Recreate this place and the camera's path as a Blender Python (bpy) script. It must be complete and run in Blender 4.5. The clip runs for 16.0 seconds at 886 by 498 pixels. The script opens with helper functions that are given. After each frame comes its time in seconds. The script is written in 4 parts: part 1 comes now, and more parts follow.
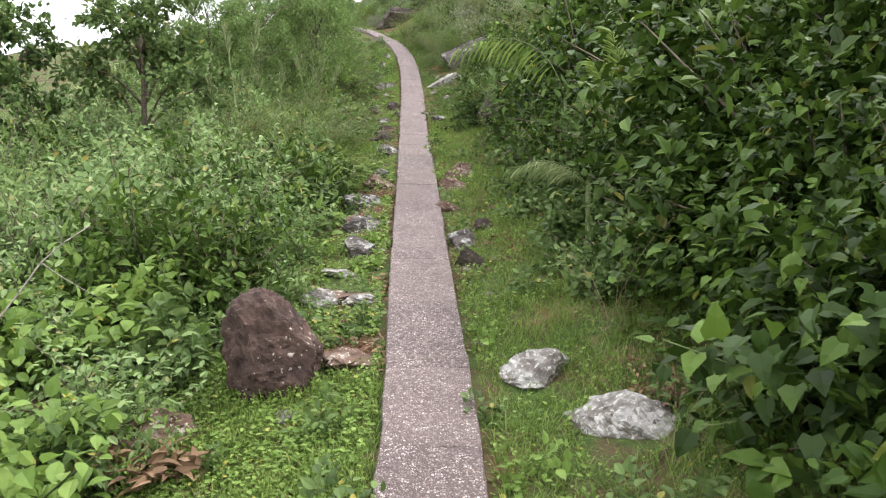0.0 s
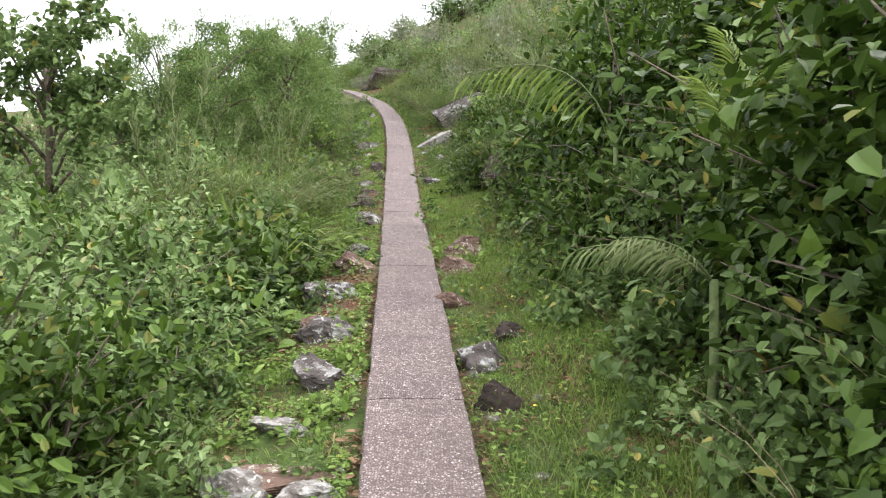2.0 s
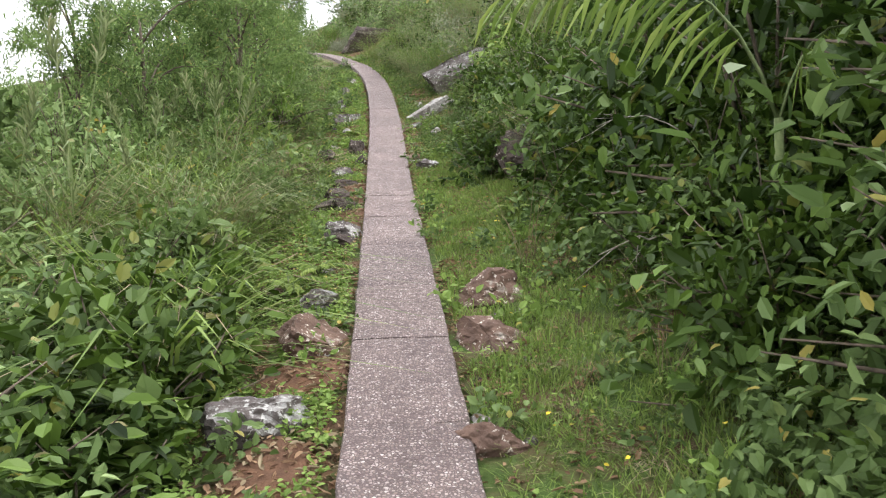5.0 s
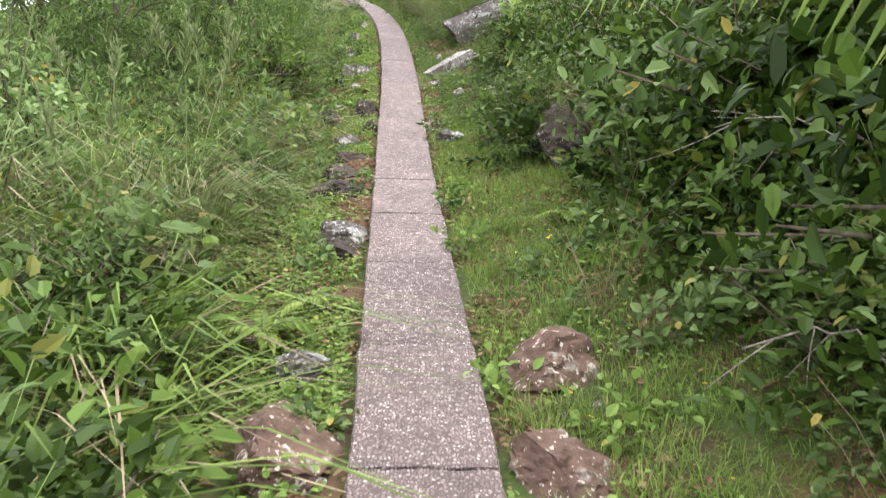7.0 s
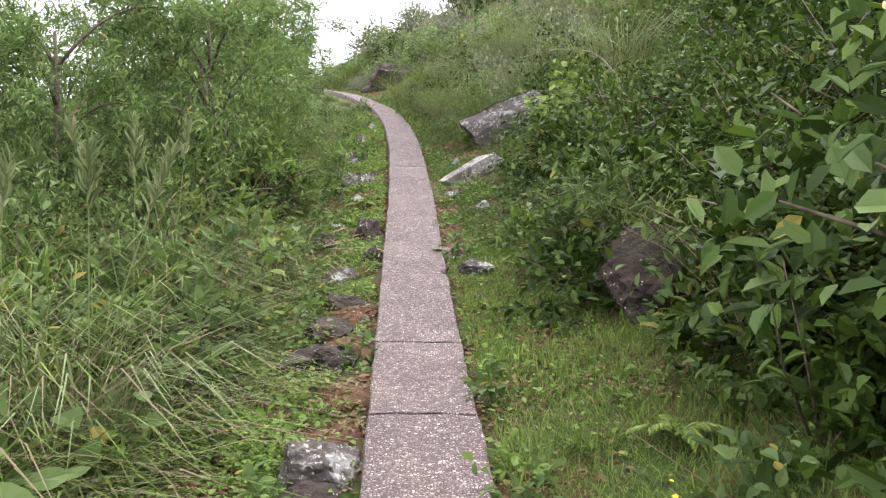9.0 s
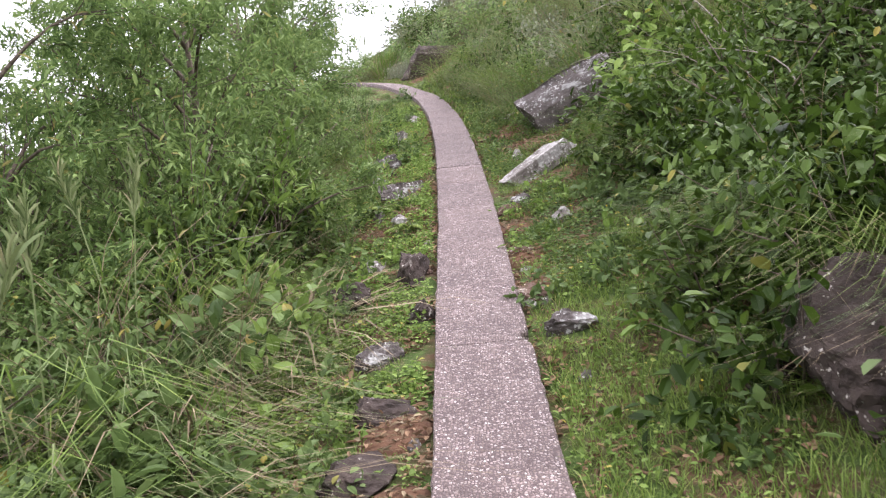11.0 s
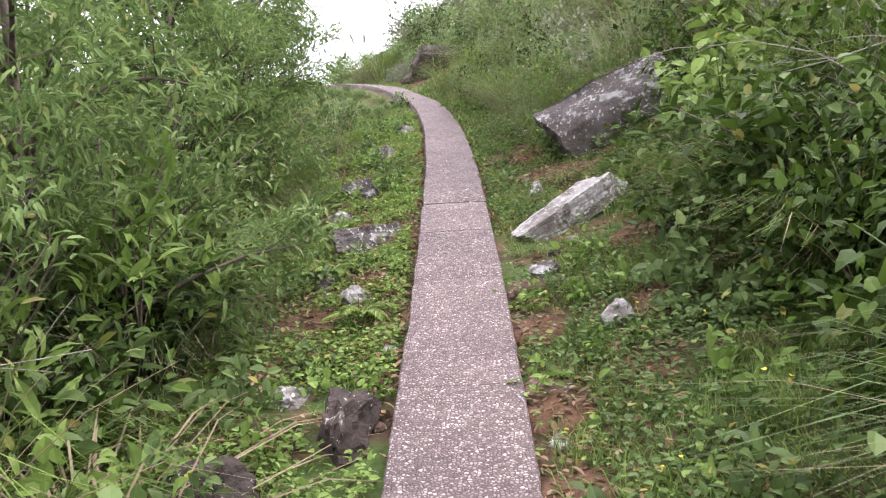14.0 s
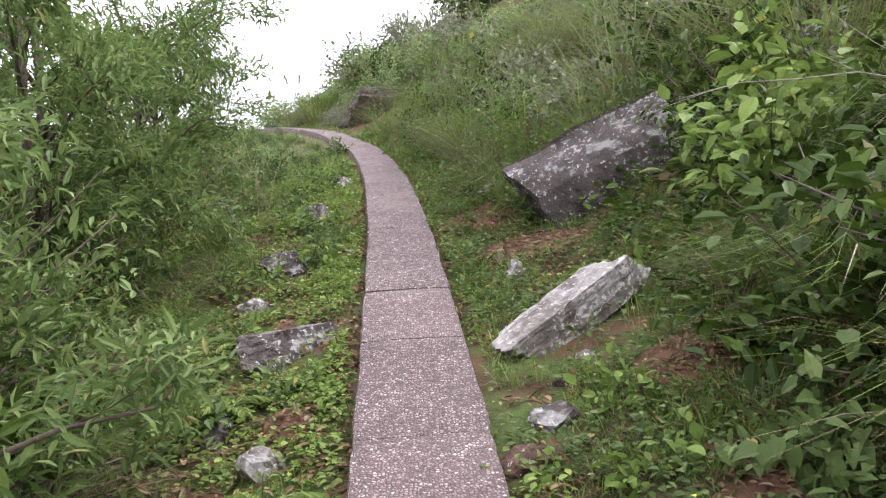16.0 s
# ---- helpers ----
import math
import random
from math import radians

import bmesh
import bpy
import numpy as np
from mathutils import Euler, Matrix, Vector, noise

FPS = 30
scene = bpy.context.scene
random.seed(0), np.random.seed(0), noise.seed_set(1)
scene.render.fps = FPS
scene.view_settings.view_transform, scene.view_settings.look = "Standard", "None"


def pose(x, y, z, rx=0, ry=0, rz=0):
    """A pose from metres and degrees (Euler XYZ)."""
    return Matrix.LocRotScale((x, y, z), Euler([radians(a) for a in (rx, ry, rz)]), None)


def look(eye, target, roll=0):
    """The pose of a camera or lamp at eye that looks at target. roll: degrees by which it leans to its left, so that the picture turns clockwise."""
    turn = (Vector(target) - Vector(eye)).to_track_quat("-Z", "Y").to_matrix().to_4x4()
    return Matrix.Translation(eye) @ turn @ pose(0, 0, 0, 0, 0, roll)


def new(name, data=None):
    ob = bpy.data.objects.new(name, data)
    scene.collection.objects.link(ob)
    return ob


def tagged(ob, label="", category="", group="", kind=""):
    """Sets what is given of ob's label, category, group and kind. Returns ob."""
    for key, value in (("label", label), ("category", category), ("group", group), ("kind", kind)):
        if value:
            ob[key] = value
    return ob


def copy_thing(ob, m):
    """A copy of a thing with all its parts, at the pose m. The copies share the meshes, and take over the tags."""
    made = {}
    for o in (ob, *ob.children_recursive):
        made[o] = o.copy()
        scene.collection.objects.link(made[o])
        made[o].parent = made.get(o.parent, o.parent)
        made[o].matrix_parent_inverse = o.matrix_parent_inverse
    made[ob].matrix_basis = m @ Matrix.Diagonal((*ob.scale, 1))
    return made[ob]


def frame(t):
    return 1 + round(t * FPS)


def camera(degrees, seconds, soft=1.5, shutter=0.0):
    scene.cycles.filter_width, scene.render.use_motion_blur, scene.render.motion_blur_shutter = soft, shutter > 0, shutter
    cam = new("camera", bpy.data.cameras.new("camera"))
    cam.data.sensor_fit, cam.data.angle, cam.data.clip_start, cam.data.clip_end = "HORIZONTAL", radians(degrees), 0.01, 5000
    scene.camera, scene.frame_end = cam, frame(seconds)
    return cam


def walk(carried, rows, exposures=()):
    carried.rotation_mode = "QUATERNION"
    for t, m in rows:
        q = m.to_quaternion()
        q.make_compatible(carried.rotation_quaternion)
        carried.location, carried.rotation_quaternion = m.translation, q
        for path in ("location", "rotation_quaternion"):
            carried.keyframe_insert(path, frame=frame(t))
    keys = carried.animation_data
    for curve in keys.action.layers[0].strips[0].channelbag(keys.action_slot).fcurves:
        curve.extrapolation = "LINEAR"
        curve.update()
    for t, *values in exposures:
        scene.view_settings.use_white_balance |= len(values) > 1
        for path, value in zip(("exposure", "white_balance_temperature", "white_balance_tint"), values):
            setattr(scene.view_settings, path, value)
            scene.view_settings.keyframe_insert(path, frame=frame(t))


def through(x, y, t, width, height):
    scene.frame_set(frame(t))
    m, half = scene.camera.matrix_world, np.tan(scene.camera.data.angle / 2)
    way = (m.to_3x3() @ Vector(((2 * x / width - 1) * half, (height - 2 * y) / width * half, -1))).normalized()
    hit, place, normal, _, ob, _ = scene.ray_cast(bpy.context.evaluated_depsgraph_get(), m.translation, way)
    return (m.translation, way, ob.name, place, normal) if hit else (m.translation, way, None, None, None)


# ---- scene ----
cam = camera(56.0, 16.0, soft=1.2, shutter=0.15)
PATH = [
    (0, (0.111, -0.357, 1.648), (0.09, 1.631, 1.427), 1.3),
    (0.5, (0.075, 0.348, 1.642), (0.054, 2.339, 1.447), 2.1),
    (1, (0.057, 1.051, 1.645), (0.027, 3.05, 1.571), 1.8),
    (1.5, (-0.024, 1.8, 1.657), (-0.023, 3.799, 1.591), 1.2),
    (2, (-0.053, 2.468, 1.662), (-0.044, 4.467, 1.606), 1.3),
    (2.5, (-0.085, 3.108, 1.715), (-0.048, 5.103, 1.578), 1.6),
    (3, (-0.128, 3.676, 1.801), (-0.084, 5.668, 1.626), 1.6),
    (3.5, (-0.154, 4.231, 1.899), (-0.088, 6.22, 1.699), 1.2),
    (4, (-0.188, 4.716, 1.956), (-0.105, 6.703, 1.744), -0.6),
    (4.5, (-0.145, 5.148, 2.039), (-0.084, 7.142, 1.902), -1.2),
    (4.7, (-0.147, 5.336, 2.04), (-0.108, 7.332, 1.91), -1.4),
    (6.8, (-0.305, 7.059, 2.342), (-0.303, 9.029, 2.002), 1.3),
    (7, (-0.32, 7.254, 2.372), (-0.301, 9.235, 2.102), 1.8),
    (7.5, (-0.376, 7.792, 2.475), (-0.291, 9.783, 2.304), 1.5),
    (8, (-0.377, 8.314, 2.551), (-0.299, 10.312, 2.479), 1.0),
    (8.5, (-0.392, 8.895, 2.561), (-0.405, 10.894, 2.536), 1.2),
    (8.7, (-0.41, 9.065, 2.594), (-0.427, 11.065, 2.563), 1.2),
    (10.8, (-0.441, 11.091, 2.979), (-0.564, 13.085, 2.884), -4.8),
    (11, (-0.462, 11.327, 3.021), (-0.635, 13.318, 2.933), -5.7),
    (11.5, (-0.473, 11.798, 3.077), (-0.682, 13.785, 2.97), -4.0),
    (12, (-0.514, 12.25, 3.141), (-0.701, 14.24, 3.081), -2.7),
    (12.5, (-0.518, 12.707, 3.197), (-0.626, 14.704, 3.168), -3.5),
    (13, (-0.525, 13.18, 3.265), (-0.642, 15.176, 3.238), -3.6),
    (13.5, (-0.504, 13.59, 3.298), (-0.69, 15.581, 3.319), -3.1),
    (14, (-0.522, 14.039, 3.386), (-0.7, 16.029, 3.314), -3.2),
    (14.5, (-0.582, 14.469, 3.469), (-0.747, 16.458, 3.341), -3.8),
    (15, (-0.626, 14.902, 3.555), (-0.711, 16.898, 3.46), -2.6),
    (15.5, (-0.684, 15.357, 3.601), (-0.715, 17.357, 3.63), -2.3),
    (16, (-0.705, 15.698, 3.678), (-0.733, 17.698, 3.699), -3.5),
]
walk(cam, [(t, look(eye, target, roll)) for t, eye, target, roll in PATH], exposures=[(0.0, 0.95, 6250, 16), (1.5, 0.94, 6250, 17), (3.0, 1.12, 6250, 17), (4.5, 0.92, 6250, 17), (7.0, 1.24, 6250, 17), (8.0, 0.98, 6250, 17), (11.0, 1.02, 6100, 27), (12.5, 1.1, 6100, 27), (14.5, 1.08, 6100, 27), (16.0, 0.84, 6100, 27)])

# ---- world and sun: bright overcast, soft sun from beyond the ridge on the right ----
SUN_EL, SUN_AZ = 50.0, 60.0   # degrees above the horizon, degrees from straight ahead towards the right
world = bpy.data.worlds.new("overcast_sky")
scene.world = world
world.use_nodes = True
wn, wl = world.node_tree.nodes, world.node_tree.links
wn.clear()
sky = wn.new("ShaderNodeTexSky")
sky.sky_type, sky.sun_disc = "NISHITA", False
sky.sun_elevation, sky.sun_rotation = radians(SUN_EL), radians(SUN_AZ)
dim = wn.new("ShaderNodeMix")
dim.data_type, dim.blend_type = "RGBA", "MULTIPLY"
dim.inputs[0].default_value = 1.0
dim.inputs[7].default_value = (0.1, 0.1, 0.1, 1)
cloud = wn.new("ShaderNodeMix")
cloud.data_type = "RGBA"
cloud.inputs[0].default_value = 0.82
cloud.inputs[7].default_value = (1.25, 1.25, 1.22, 1)
bg = wn.new("ShaderNodeBackground")
wout = wn.new("ShaderNodeOutputWorld")
wl.new(sky.outputs[0], dim.inputs[6])
wl.new(dim.outputs[2], cloud.inputs[6])
# an overcast sky is brightest overhead
where = wn.new("ShaderNodeTexCoord")
split = wn.new("ShaderNodeSeparateXYZ")
rise = wn.new("ShaderNodeMapRange")
for key, value in (("From Min", 0.05), ("From Max", 1.0), ("To Min", 1.0), ("To Max", 2.1)):
    rise.inputs[key].default_value = value
wl.new(where.outputs["Generated"], split.inputs[0])
wl.new(split.outputs["Z"], rise.inputs["Value"])
wl.new(rise.outputs[0], bg.inputs[1])
wl.new(cloud.outputs[2], bg.inputs[0])
wl.new(bg.outputs[0], wout.inputs[0])
sun_data = bpy.data.lights.new("sun", "SUN")
sun_data.energy, sun_data.angle, sun_data.color = 1.8, radians(18), (1.0, 0.96, 0.88)
sun = new("sun", sun_data)
sv = Vector((math.sin(radians(SUN_AZ)) * math.cos(radians(SUN_EL)), math.cos(radians(SUN_AZ)) * math.cos(radians(SUN_EL)), math.sin(radians(SUN_EL))))
sun.matrix_world = look(sv * 60, (0, 0, 0))


# ---- materials ----
class Nodes:
    """A small wrapper to wire a material."""

    def __init__(self, name):
        self.mat = bpy.data.materials.new(name)
        self.mat.use_nodes = True
        self.tree = self.mat.node_tree
        self.tree.nodes.clear()
        self.coord = self.add("ShaderNodeTexCoord")
        self.out = self.add("ShaderNodeOutputMaterial")

    def add(self, kind, **inputs):
        n = self.tree.nodes.new(kind)
        for key, value in inputs.items():
            n.inputs[key].default_value = value
        return n

    def link(self, a, b):
        self.tree.links.new(a, b)

    def noise(self, scale, detail=4.0, rough=0.6, vector=None):
        n = self.add("ShaderNodeTexNoise", Scale=scale, Detail=detail, Roughness=rough)
        self.link(vector or self.coord.outputs["Object"], n.inputs["Vector"])
        return n.outputs["Fac"]

    def voronoi(self, scale, feature="F1", out="Distance", vector=None):
        n = self.add("ShaderNodeTexVoronoi", Scale=scale)
        n.feature = feature
        self.link(vector or self.coord.outputs["Object"], n.inputs["Vector"])
        return n.outputs[out]

    def ramp(self, fac, stops):
        n = self.add("ShaderNodeValToRGB")
        while len(n.color_ramp.elements) < len(stops):
            n.color_ramp.elements.new(0.5)
        for e, (at, c) in zip(n.color_ramp.elements, stops):
            e.position, e.color = at, (*c, 1)
        self.link(fac, n.inputs[0])
        return n.outputs[0]

    def mix(self, fac, a, b, blend="MIX"):
        n = self.add("ShaderNodeMix")
        n.data_type, n.blend_type = "RGBA", blend
        for socket, v in ((n.inputs[0], fac), (n.inputs[6], a), (n.inputs[7], b)):
            if isinstance(v, (int, float)):
                socket.default_value = v
            elif isinstance(v, tuple):
                socket.default_value = (*v, 1)
            else:
                self.link(v, socket)
        return n.outputs[2]

    def maths(self, op, a, b=0.0):
        n = self.add("ShaderNodeMath")
        n.operation = op
        for socket, v in zip(n.inputs, (a, b)):
            if isinstance(v, (int, float)):
                socket.default_value = v
            else:
                self.link(v, socket)
        return n.outputs[0]

    def finish(self, colour, rough=0.8, bump=None, strength=0.3, distance=0.01, through=0.0, specular=0.3):
        p = self.add("ShaderNodeBsdfPrincipled")
        p.inputs["Specular IOR Level"].default_value = specular
        if isinstance(colour, tuple):
            p.inputs["Base Color"].default_value = (*colour, 1)
        else:
            self.link(colour, p.inputs["Base Color"])
        if isinstance(rough, (int, float)):
            p.inputs["Roughness"].default_value = rough
        else:
            self.link(rough, p.inputs["Roughness"])
        if bump is not None:
            b = self.add("ShaderNodeBump", Strength=strength, Distance=distance)
            self.link(bump, b.inputs["Height"])
            self.link(b.outputs[0], p.inputs["Normal"])
        shader = p.outputs[0]
        if through:
            t = self.add("ShaderNodeBsdfTranslucent")
            self.link(colour, t.inputs["Color"])
            m = self.add("ShaderNodeMixShader")
            m.inputs[0].default_value = through
            self.link(shader, m.inputs[1])
            self.link(t.outputs[0], m.inputs[2])
            shader = m.outputs[0]
        self.link(shader, self.out.inputs[0])
        return self.mat


def leaf_material(name, low, mid, high, odd=None, through=0.3, rough=0.5):
    """Leaf colours that vary from leaf to leaf and from plant to plant, with a mottled blade."""
    n = Nodes(name)
    geo, info = n.add("ShaderNodeNewGeometry"), n.add("ShaderNodeObjectInfo")
    stops = [(0.0, low), (0.5, mid), (0.9, high)]
    if odd:
        stops += [(0.975, high), (0.983, odd)]
    c = n.ramp(geo.outputs["Random Per Island"], stops)
    c = n.mix(n.maths("MULTIPLY", info.outputs["Random"], 0.45), c, high, "MIX")
    c = n.mix(n.maths("MULTIPLY", n.noise(45.0), 0.5), c, n.mix(0.45, c, (0.01, 0.02, 0.005)))
    return n.finish(c, rough, through=through, specular=0.15)


# Dark leaf green, lowered further for the deep shade inside the bank bushes.
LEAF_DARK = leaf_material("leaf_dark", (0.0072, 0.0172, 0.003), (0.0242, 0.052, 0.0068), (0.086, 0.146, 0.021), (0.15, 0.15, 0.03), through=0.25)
LEAF_MID = leaf_material("leaf_mid", (0.0341, 0.0625, 0.0152), (0.0749, 0.127, 0.0324), (0.172, 0.25, 0.0815), (0.378, 0.304, 0.0684), through=0.35)
LEAF_BRIGHT = leaf_material("leaf_bright", (0.0693, 0.126, 0.0199), (0.138, 0.232, 0.0427), (0.265, 0.378, 0.094), (0.462, 0.384, 0.0836), through=0.38)
# Pale scrub green, raised further to paint in the haze on the left slope.
LEAF_PALE_HAZE = leaf_material("leaf_pale", (0.085, 0.15, 0.045), (0.17, 0.265, 0.09), (0.31, 0.415, 0.17), (0.4, 0.35, 0.16), through=0.4)
# Greyed and lightened: the haze over the far hillside is in this leaf colour.
LEAF_GREY_HAZE = leaf_material("leaf_grey", (0.119, 0.145, 0.085), (0.196, 0.225, 0.14), (0.306, 0.327, 0.221), (0.306, 0.238, 0.162), through=0.3)
LEAF_WILLOW = leaf_material("leaf_willow", (0.05, 0.095, 0.024), (0.115, 0.19, 0.052), (0.235, 0.33, 0.105), (0.36, 0.32, 0.11), through=0.38)
GRASS = leaf_material("grass_blades", (0.0525, 0.095, 0.0152), (0.113, 0.186, 0.0314), (0.228, 0.315, 0.0713), (0.403, 0.344, 0.152), through=0.38)
GRASS_PALE = leaf_material("grass_pale", (0.085, 0.13, 0.042), (0.165, 0.22, 0.08), (0.3, 0.345, 0.165), (0.42, 0.37, 0.22), through=0.33)
STRAW = leaf_material("straw", (0.075, 0.052, 0.03), (0.18, 0.135, 0.08), (0.33, 0.27, 0.17), through=0.12, rough=0.7)
PALM_LEAF = leaf_material("palm_leaflet", (0.0662, 0.126, 0.0199), (0.143, 0.23, 0.0404), (0.284, 0.36, 0.0855), (0.336, 0.288, 0.076), through=0.3)
DEAD_LEAF = leaf_material("dead_leaf", (0.09, 0.05, 0.028), (0.18, 0.108, 0.062), (0.32, 0.21, 0.125), through=0.1, rough=0.75)
FLOWER = leaf_material("yellow_petal", (0.6, 0.42, 0.02), (0.75, 0.55, 0.03), (0.8, 0.65, 0.08), through=0.2)


def bark_material(name, dark, light):
    n = Nodes(name)
    c = n.ramp(n.noise(30.0, 6.0), [(0.3, dark), (0.7, light)])
    return n.finish(c, 0.85, n.noise(60.0, 5.0), 0.5, 0.004)


BARK = bark_material("bark", (0.035, 0.026, 0.018), (0.15, 0.12, 0.085))
TWIG_PALE = bark_material("weathered_twig", (0.12, 0.1, 0.08), (0.33, 0.3, 0.255))
STEM_GREEN = bark_material("green_stem", (0.05, 0.08, 0.025), (0.13, 0.16, 0.06))


def rock_material(name, dark, mid, lichen, amount, scale=7.0, crown=0.0):
    """Weathered stone: grain, broad stains, and crusts of lichen with edges of their own."""
    n = Nodes(name)
    c = n.ramp(n.noise(scale, 8.0, 0.65), [(0.3, dark), (0.68, mid)])
    c = n.mix(n.maths("MULTIPLY", n.noise(90.0, 3.0), 0.5), c, n.mix(0.5, c, (0.02, 0.018, 0.015)))
    upward = n.add("ShaderNodeSeparateXYZ")
    n.link(n.add("ShaderNodeNewGeometry").outputs["Normal"], upward.inputs[0])
    lean = n.maths("MULTIPLY", n.maths("ADD", upward.outputs["Z"], -0.35), crown)
    patch = n.ramp(n.maths("ADD", lean, n.maths("ADD", n.noise(scale * 0.8, 5.0, 0.7), n.maths("MULTIPLY", n.voronoi(scale * 2.2), -0.12))), [(0.52 - amount, (0, 0, 0)), (0.62 - amount, (1, 1, 1))])
    c = n.mix(patch, c, n.mix(n.noise(60.0, 3.0), lichen, tuple(v * 0.6 for v in lichen)))
    specks = n.ramp(n.maths("ADD", n.noise(34.0, 4.0, 0.6), n.maths("MULTIPLY", n.noise(scale * 0.5, 3.0), 0.35)), [(0.78 - amount * 0.5, (0, 0, 0)), (0.83 - amount * 0.5, (1, 1, 1))])
    c = n.mix(specks, c, tuple(v * 1.25 for v in lichen))
    h = n.maths("ADD", n.noise(scale * 2, 8.0, 0.7), n.maths("MULTIPLY", n.noise(80.0, 4.0), 0.5))
    return n.finish(c, 0.9, h, 0.75, 0.03, specular=0.2)


ROCK_PALE = rock_material("pale_rock", (0.1, 0.088, 0.075), (0.26, 0.235, 0.205), (0.35, 0.34, 0.31), 0.1, crown=0.08)
ROCK_GREY = rock_material("grey_rock", (0.05, 0.043, 0.038), (0.15, 0.13, 0.118), (0.33, 0.33, 0.305), 0.03, crown=0.11)
ROCK_DARK = rock_material("dark_rock", (0.024, 0.019, 0.016), (0.088, 0.067, 0.055), (0.34, 0.32, 0.28), -0.06)
ROCK_RED = rock_material("red_brown_rock", (0.032, 0.021, 0.017), (0.115, 0.072, 0.057), (0.3, 0.27, 0.23), -0.07)
ROCK_BROWN = rock_material("brown_rock", (0.07, 0.043, 0.032), (0.19, 0.122, 0.088), (0.4, 0.36, 0.3), 0.0)


def concrete_material():
    """Worn concrete with washed-out pebbles, darker joints of grime and pale patches."""
    n = Nodes("exposed_aggregate")
    geo, info = n.add("ShaderNodeNewGeometry"), n.add("ShaderNodeObjectInfo")
    pos = geo.outputs["Position"]
    warp = n.add("ShaderNodeVectorMath")
    fine = n.add("ShaderNodeTexNoise", Scale=60.0, Detail=2.0)
    n.link(pos, fine.inputs["Vector"])
    scaled = n.add("ShaderNodeVectorMath")
    scaled.operation = "SCALE"
    scaled.inputs["Scale"].default_value = 0.006
    n.link(fine.outputs["Color"], scaled.inputs[0])
    n.link(pos, warp.inputs[0])
    n.link(scaled.outputs[0], warp.inputs[1])
    at = warp.outputs[0]
    cell = n.voronoi(74.0, feature="DISTANCE_TO_EDGE", vector=at)
    tint = n.voronoi(74.0, out="Color", vector=at)
    grey = n.add("ShaderNodeSeparateColor")
    n.link(tint, grey.inputs[0])
    pebble = n.ramp(grey.outputs[0], [(0.0, (0.12, 0.09, 0.082)), (0.35, (0.26, 0.205, 0.188)), (0.65, (0.37, 0.305, 0.28)), (0.85, (0.5, 0.43, 0.4)), (0.96, (0.68, 0.63, 0.59))])
    mortar = n.ramp(n.noise(18.0, 6.0, vector=pos), [(0.3, (0.06, 0.047, 0.044)), (0.7, (0.12, 0.096, 0.09))])
    inside = n.ramp(cell, [(0.07, (0, 0, 0)), (0.2, (1, 1, 1))])
    worn = n.ramp(n.noise(5.0, 5.0, 0.6, vector=pos), [(0.35, (0.7, 0.7, 0.7)), (0.65, (1, 1, 1))])
    c = n.mix(n.mix(1.0, inside, worn, "MULTIPLY"), n.mix(0.15, mortar, (0.23, 0.19, 0.178)), pebble)
    stain = n.ramp(n.noise(2.2, 6.0, 0.65, vector=pos), [(0.35, (0.72, 0.695, 0.69)), (0.65, (1.0, 0.975, 0.95))])
    c = n.mix(1.0, c, stain, "MULTIPLY")
    c = n.mix(n.maths("MULTIPLY", info.outputs["Random"], 0.25), c, n.mix(0.5, c, (0.33, 0.25, 0.22)))
    h = n.maths("ADD", n.maths("MULTIPLY", n.maths("MINIMUM", cell, 0.3), 2.2), n.maths("MULTIPLY", n.noise(200.0, 3.0, vector=pos), 0.3))
    return n.finish(c, 0.8, h, 1.0, 0.011, specular=0.3)


CONCRETE = concrete_material()


def ground_material():
    """Earth between the plants: brown and rust-red soil with litter, mossy in places."""
    n = Nodes("earth")
    pos = n.add("ShaderNodeNewGeometry").outputs["Position"]
    c = n.ramp(n.noise(1.6, 8.0, 0.65, vector=pos), [(0.3, (0.06, 0.042, 0.028)), (0.55, (0.12, 0.075, 0.045)), (0.72, (0.22, 0.115, 0.065))])
    moss = n.ramp(n.noise(2.6, 7.0, 0.7, vector=pos), [(0.4, (0, 0, 0)), (0.56, (1, 1, 1))])
    c = n.mix(moss, c, n.ramp(n.noise(25.0, 5.0, vector=pos), [(0.3, (0.035, 0.065, 0.016)), (0.7, (0.09, 0.14, 0.035))]))
    c = n.mix(n.maths("MULTIPLY", n.noise(70.0, 4.0, vector=pos), 0.6), c, n.mix(0.6, c, (0.02, 0.015, 0.01)))
    h = n.maths("ADD", n.noise(12.0, 8.0, 0.7, vector=pos), n.maths("MULTIPLY", n.noise(90.0, 4.0, vector=pos), 0.3))
    return n.finish(c, 0.95, h, 0.8, 0.03, specular=0.1)


EARTH = ground_material()


def soil_material():
    """Bare rust-red soil with crumbs and pale grit."""
    n = Nodes("red_soil")
    c = n.ramp(n.noise(9.0, 8.0, 0.7), [(0.3, (0.07, 0.042, 0.028)), (0.7, (0.19, 0.105, 0.062))])
    c = n.mix(n.maths("MULTIPLY", n.noise(70.0, 3.0), 0.6), c, n.mix(0.6, c, (0.04, 0.02, 0.01)))
    return n.finish(c, 0.95, n.noise(40.0, 6.0, 0.7), 0.8, 0.02, specular=0.1)


RED_SOIL = soil_material()

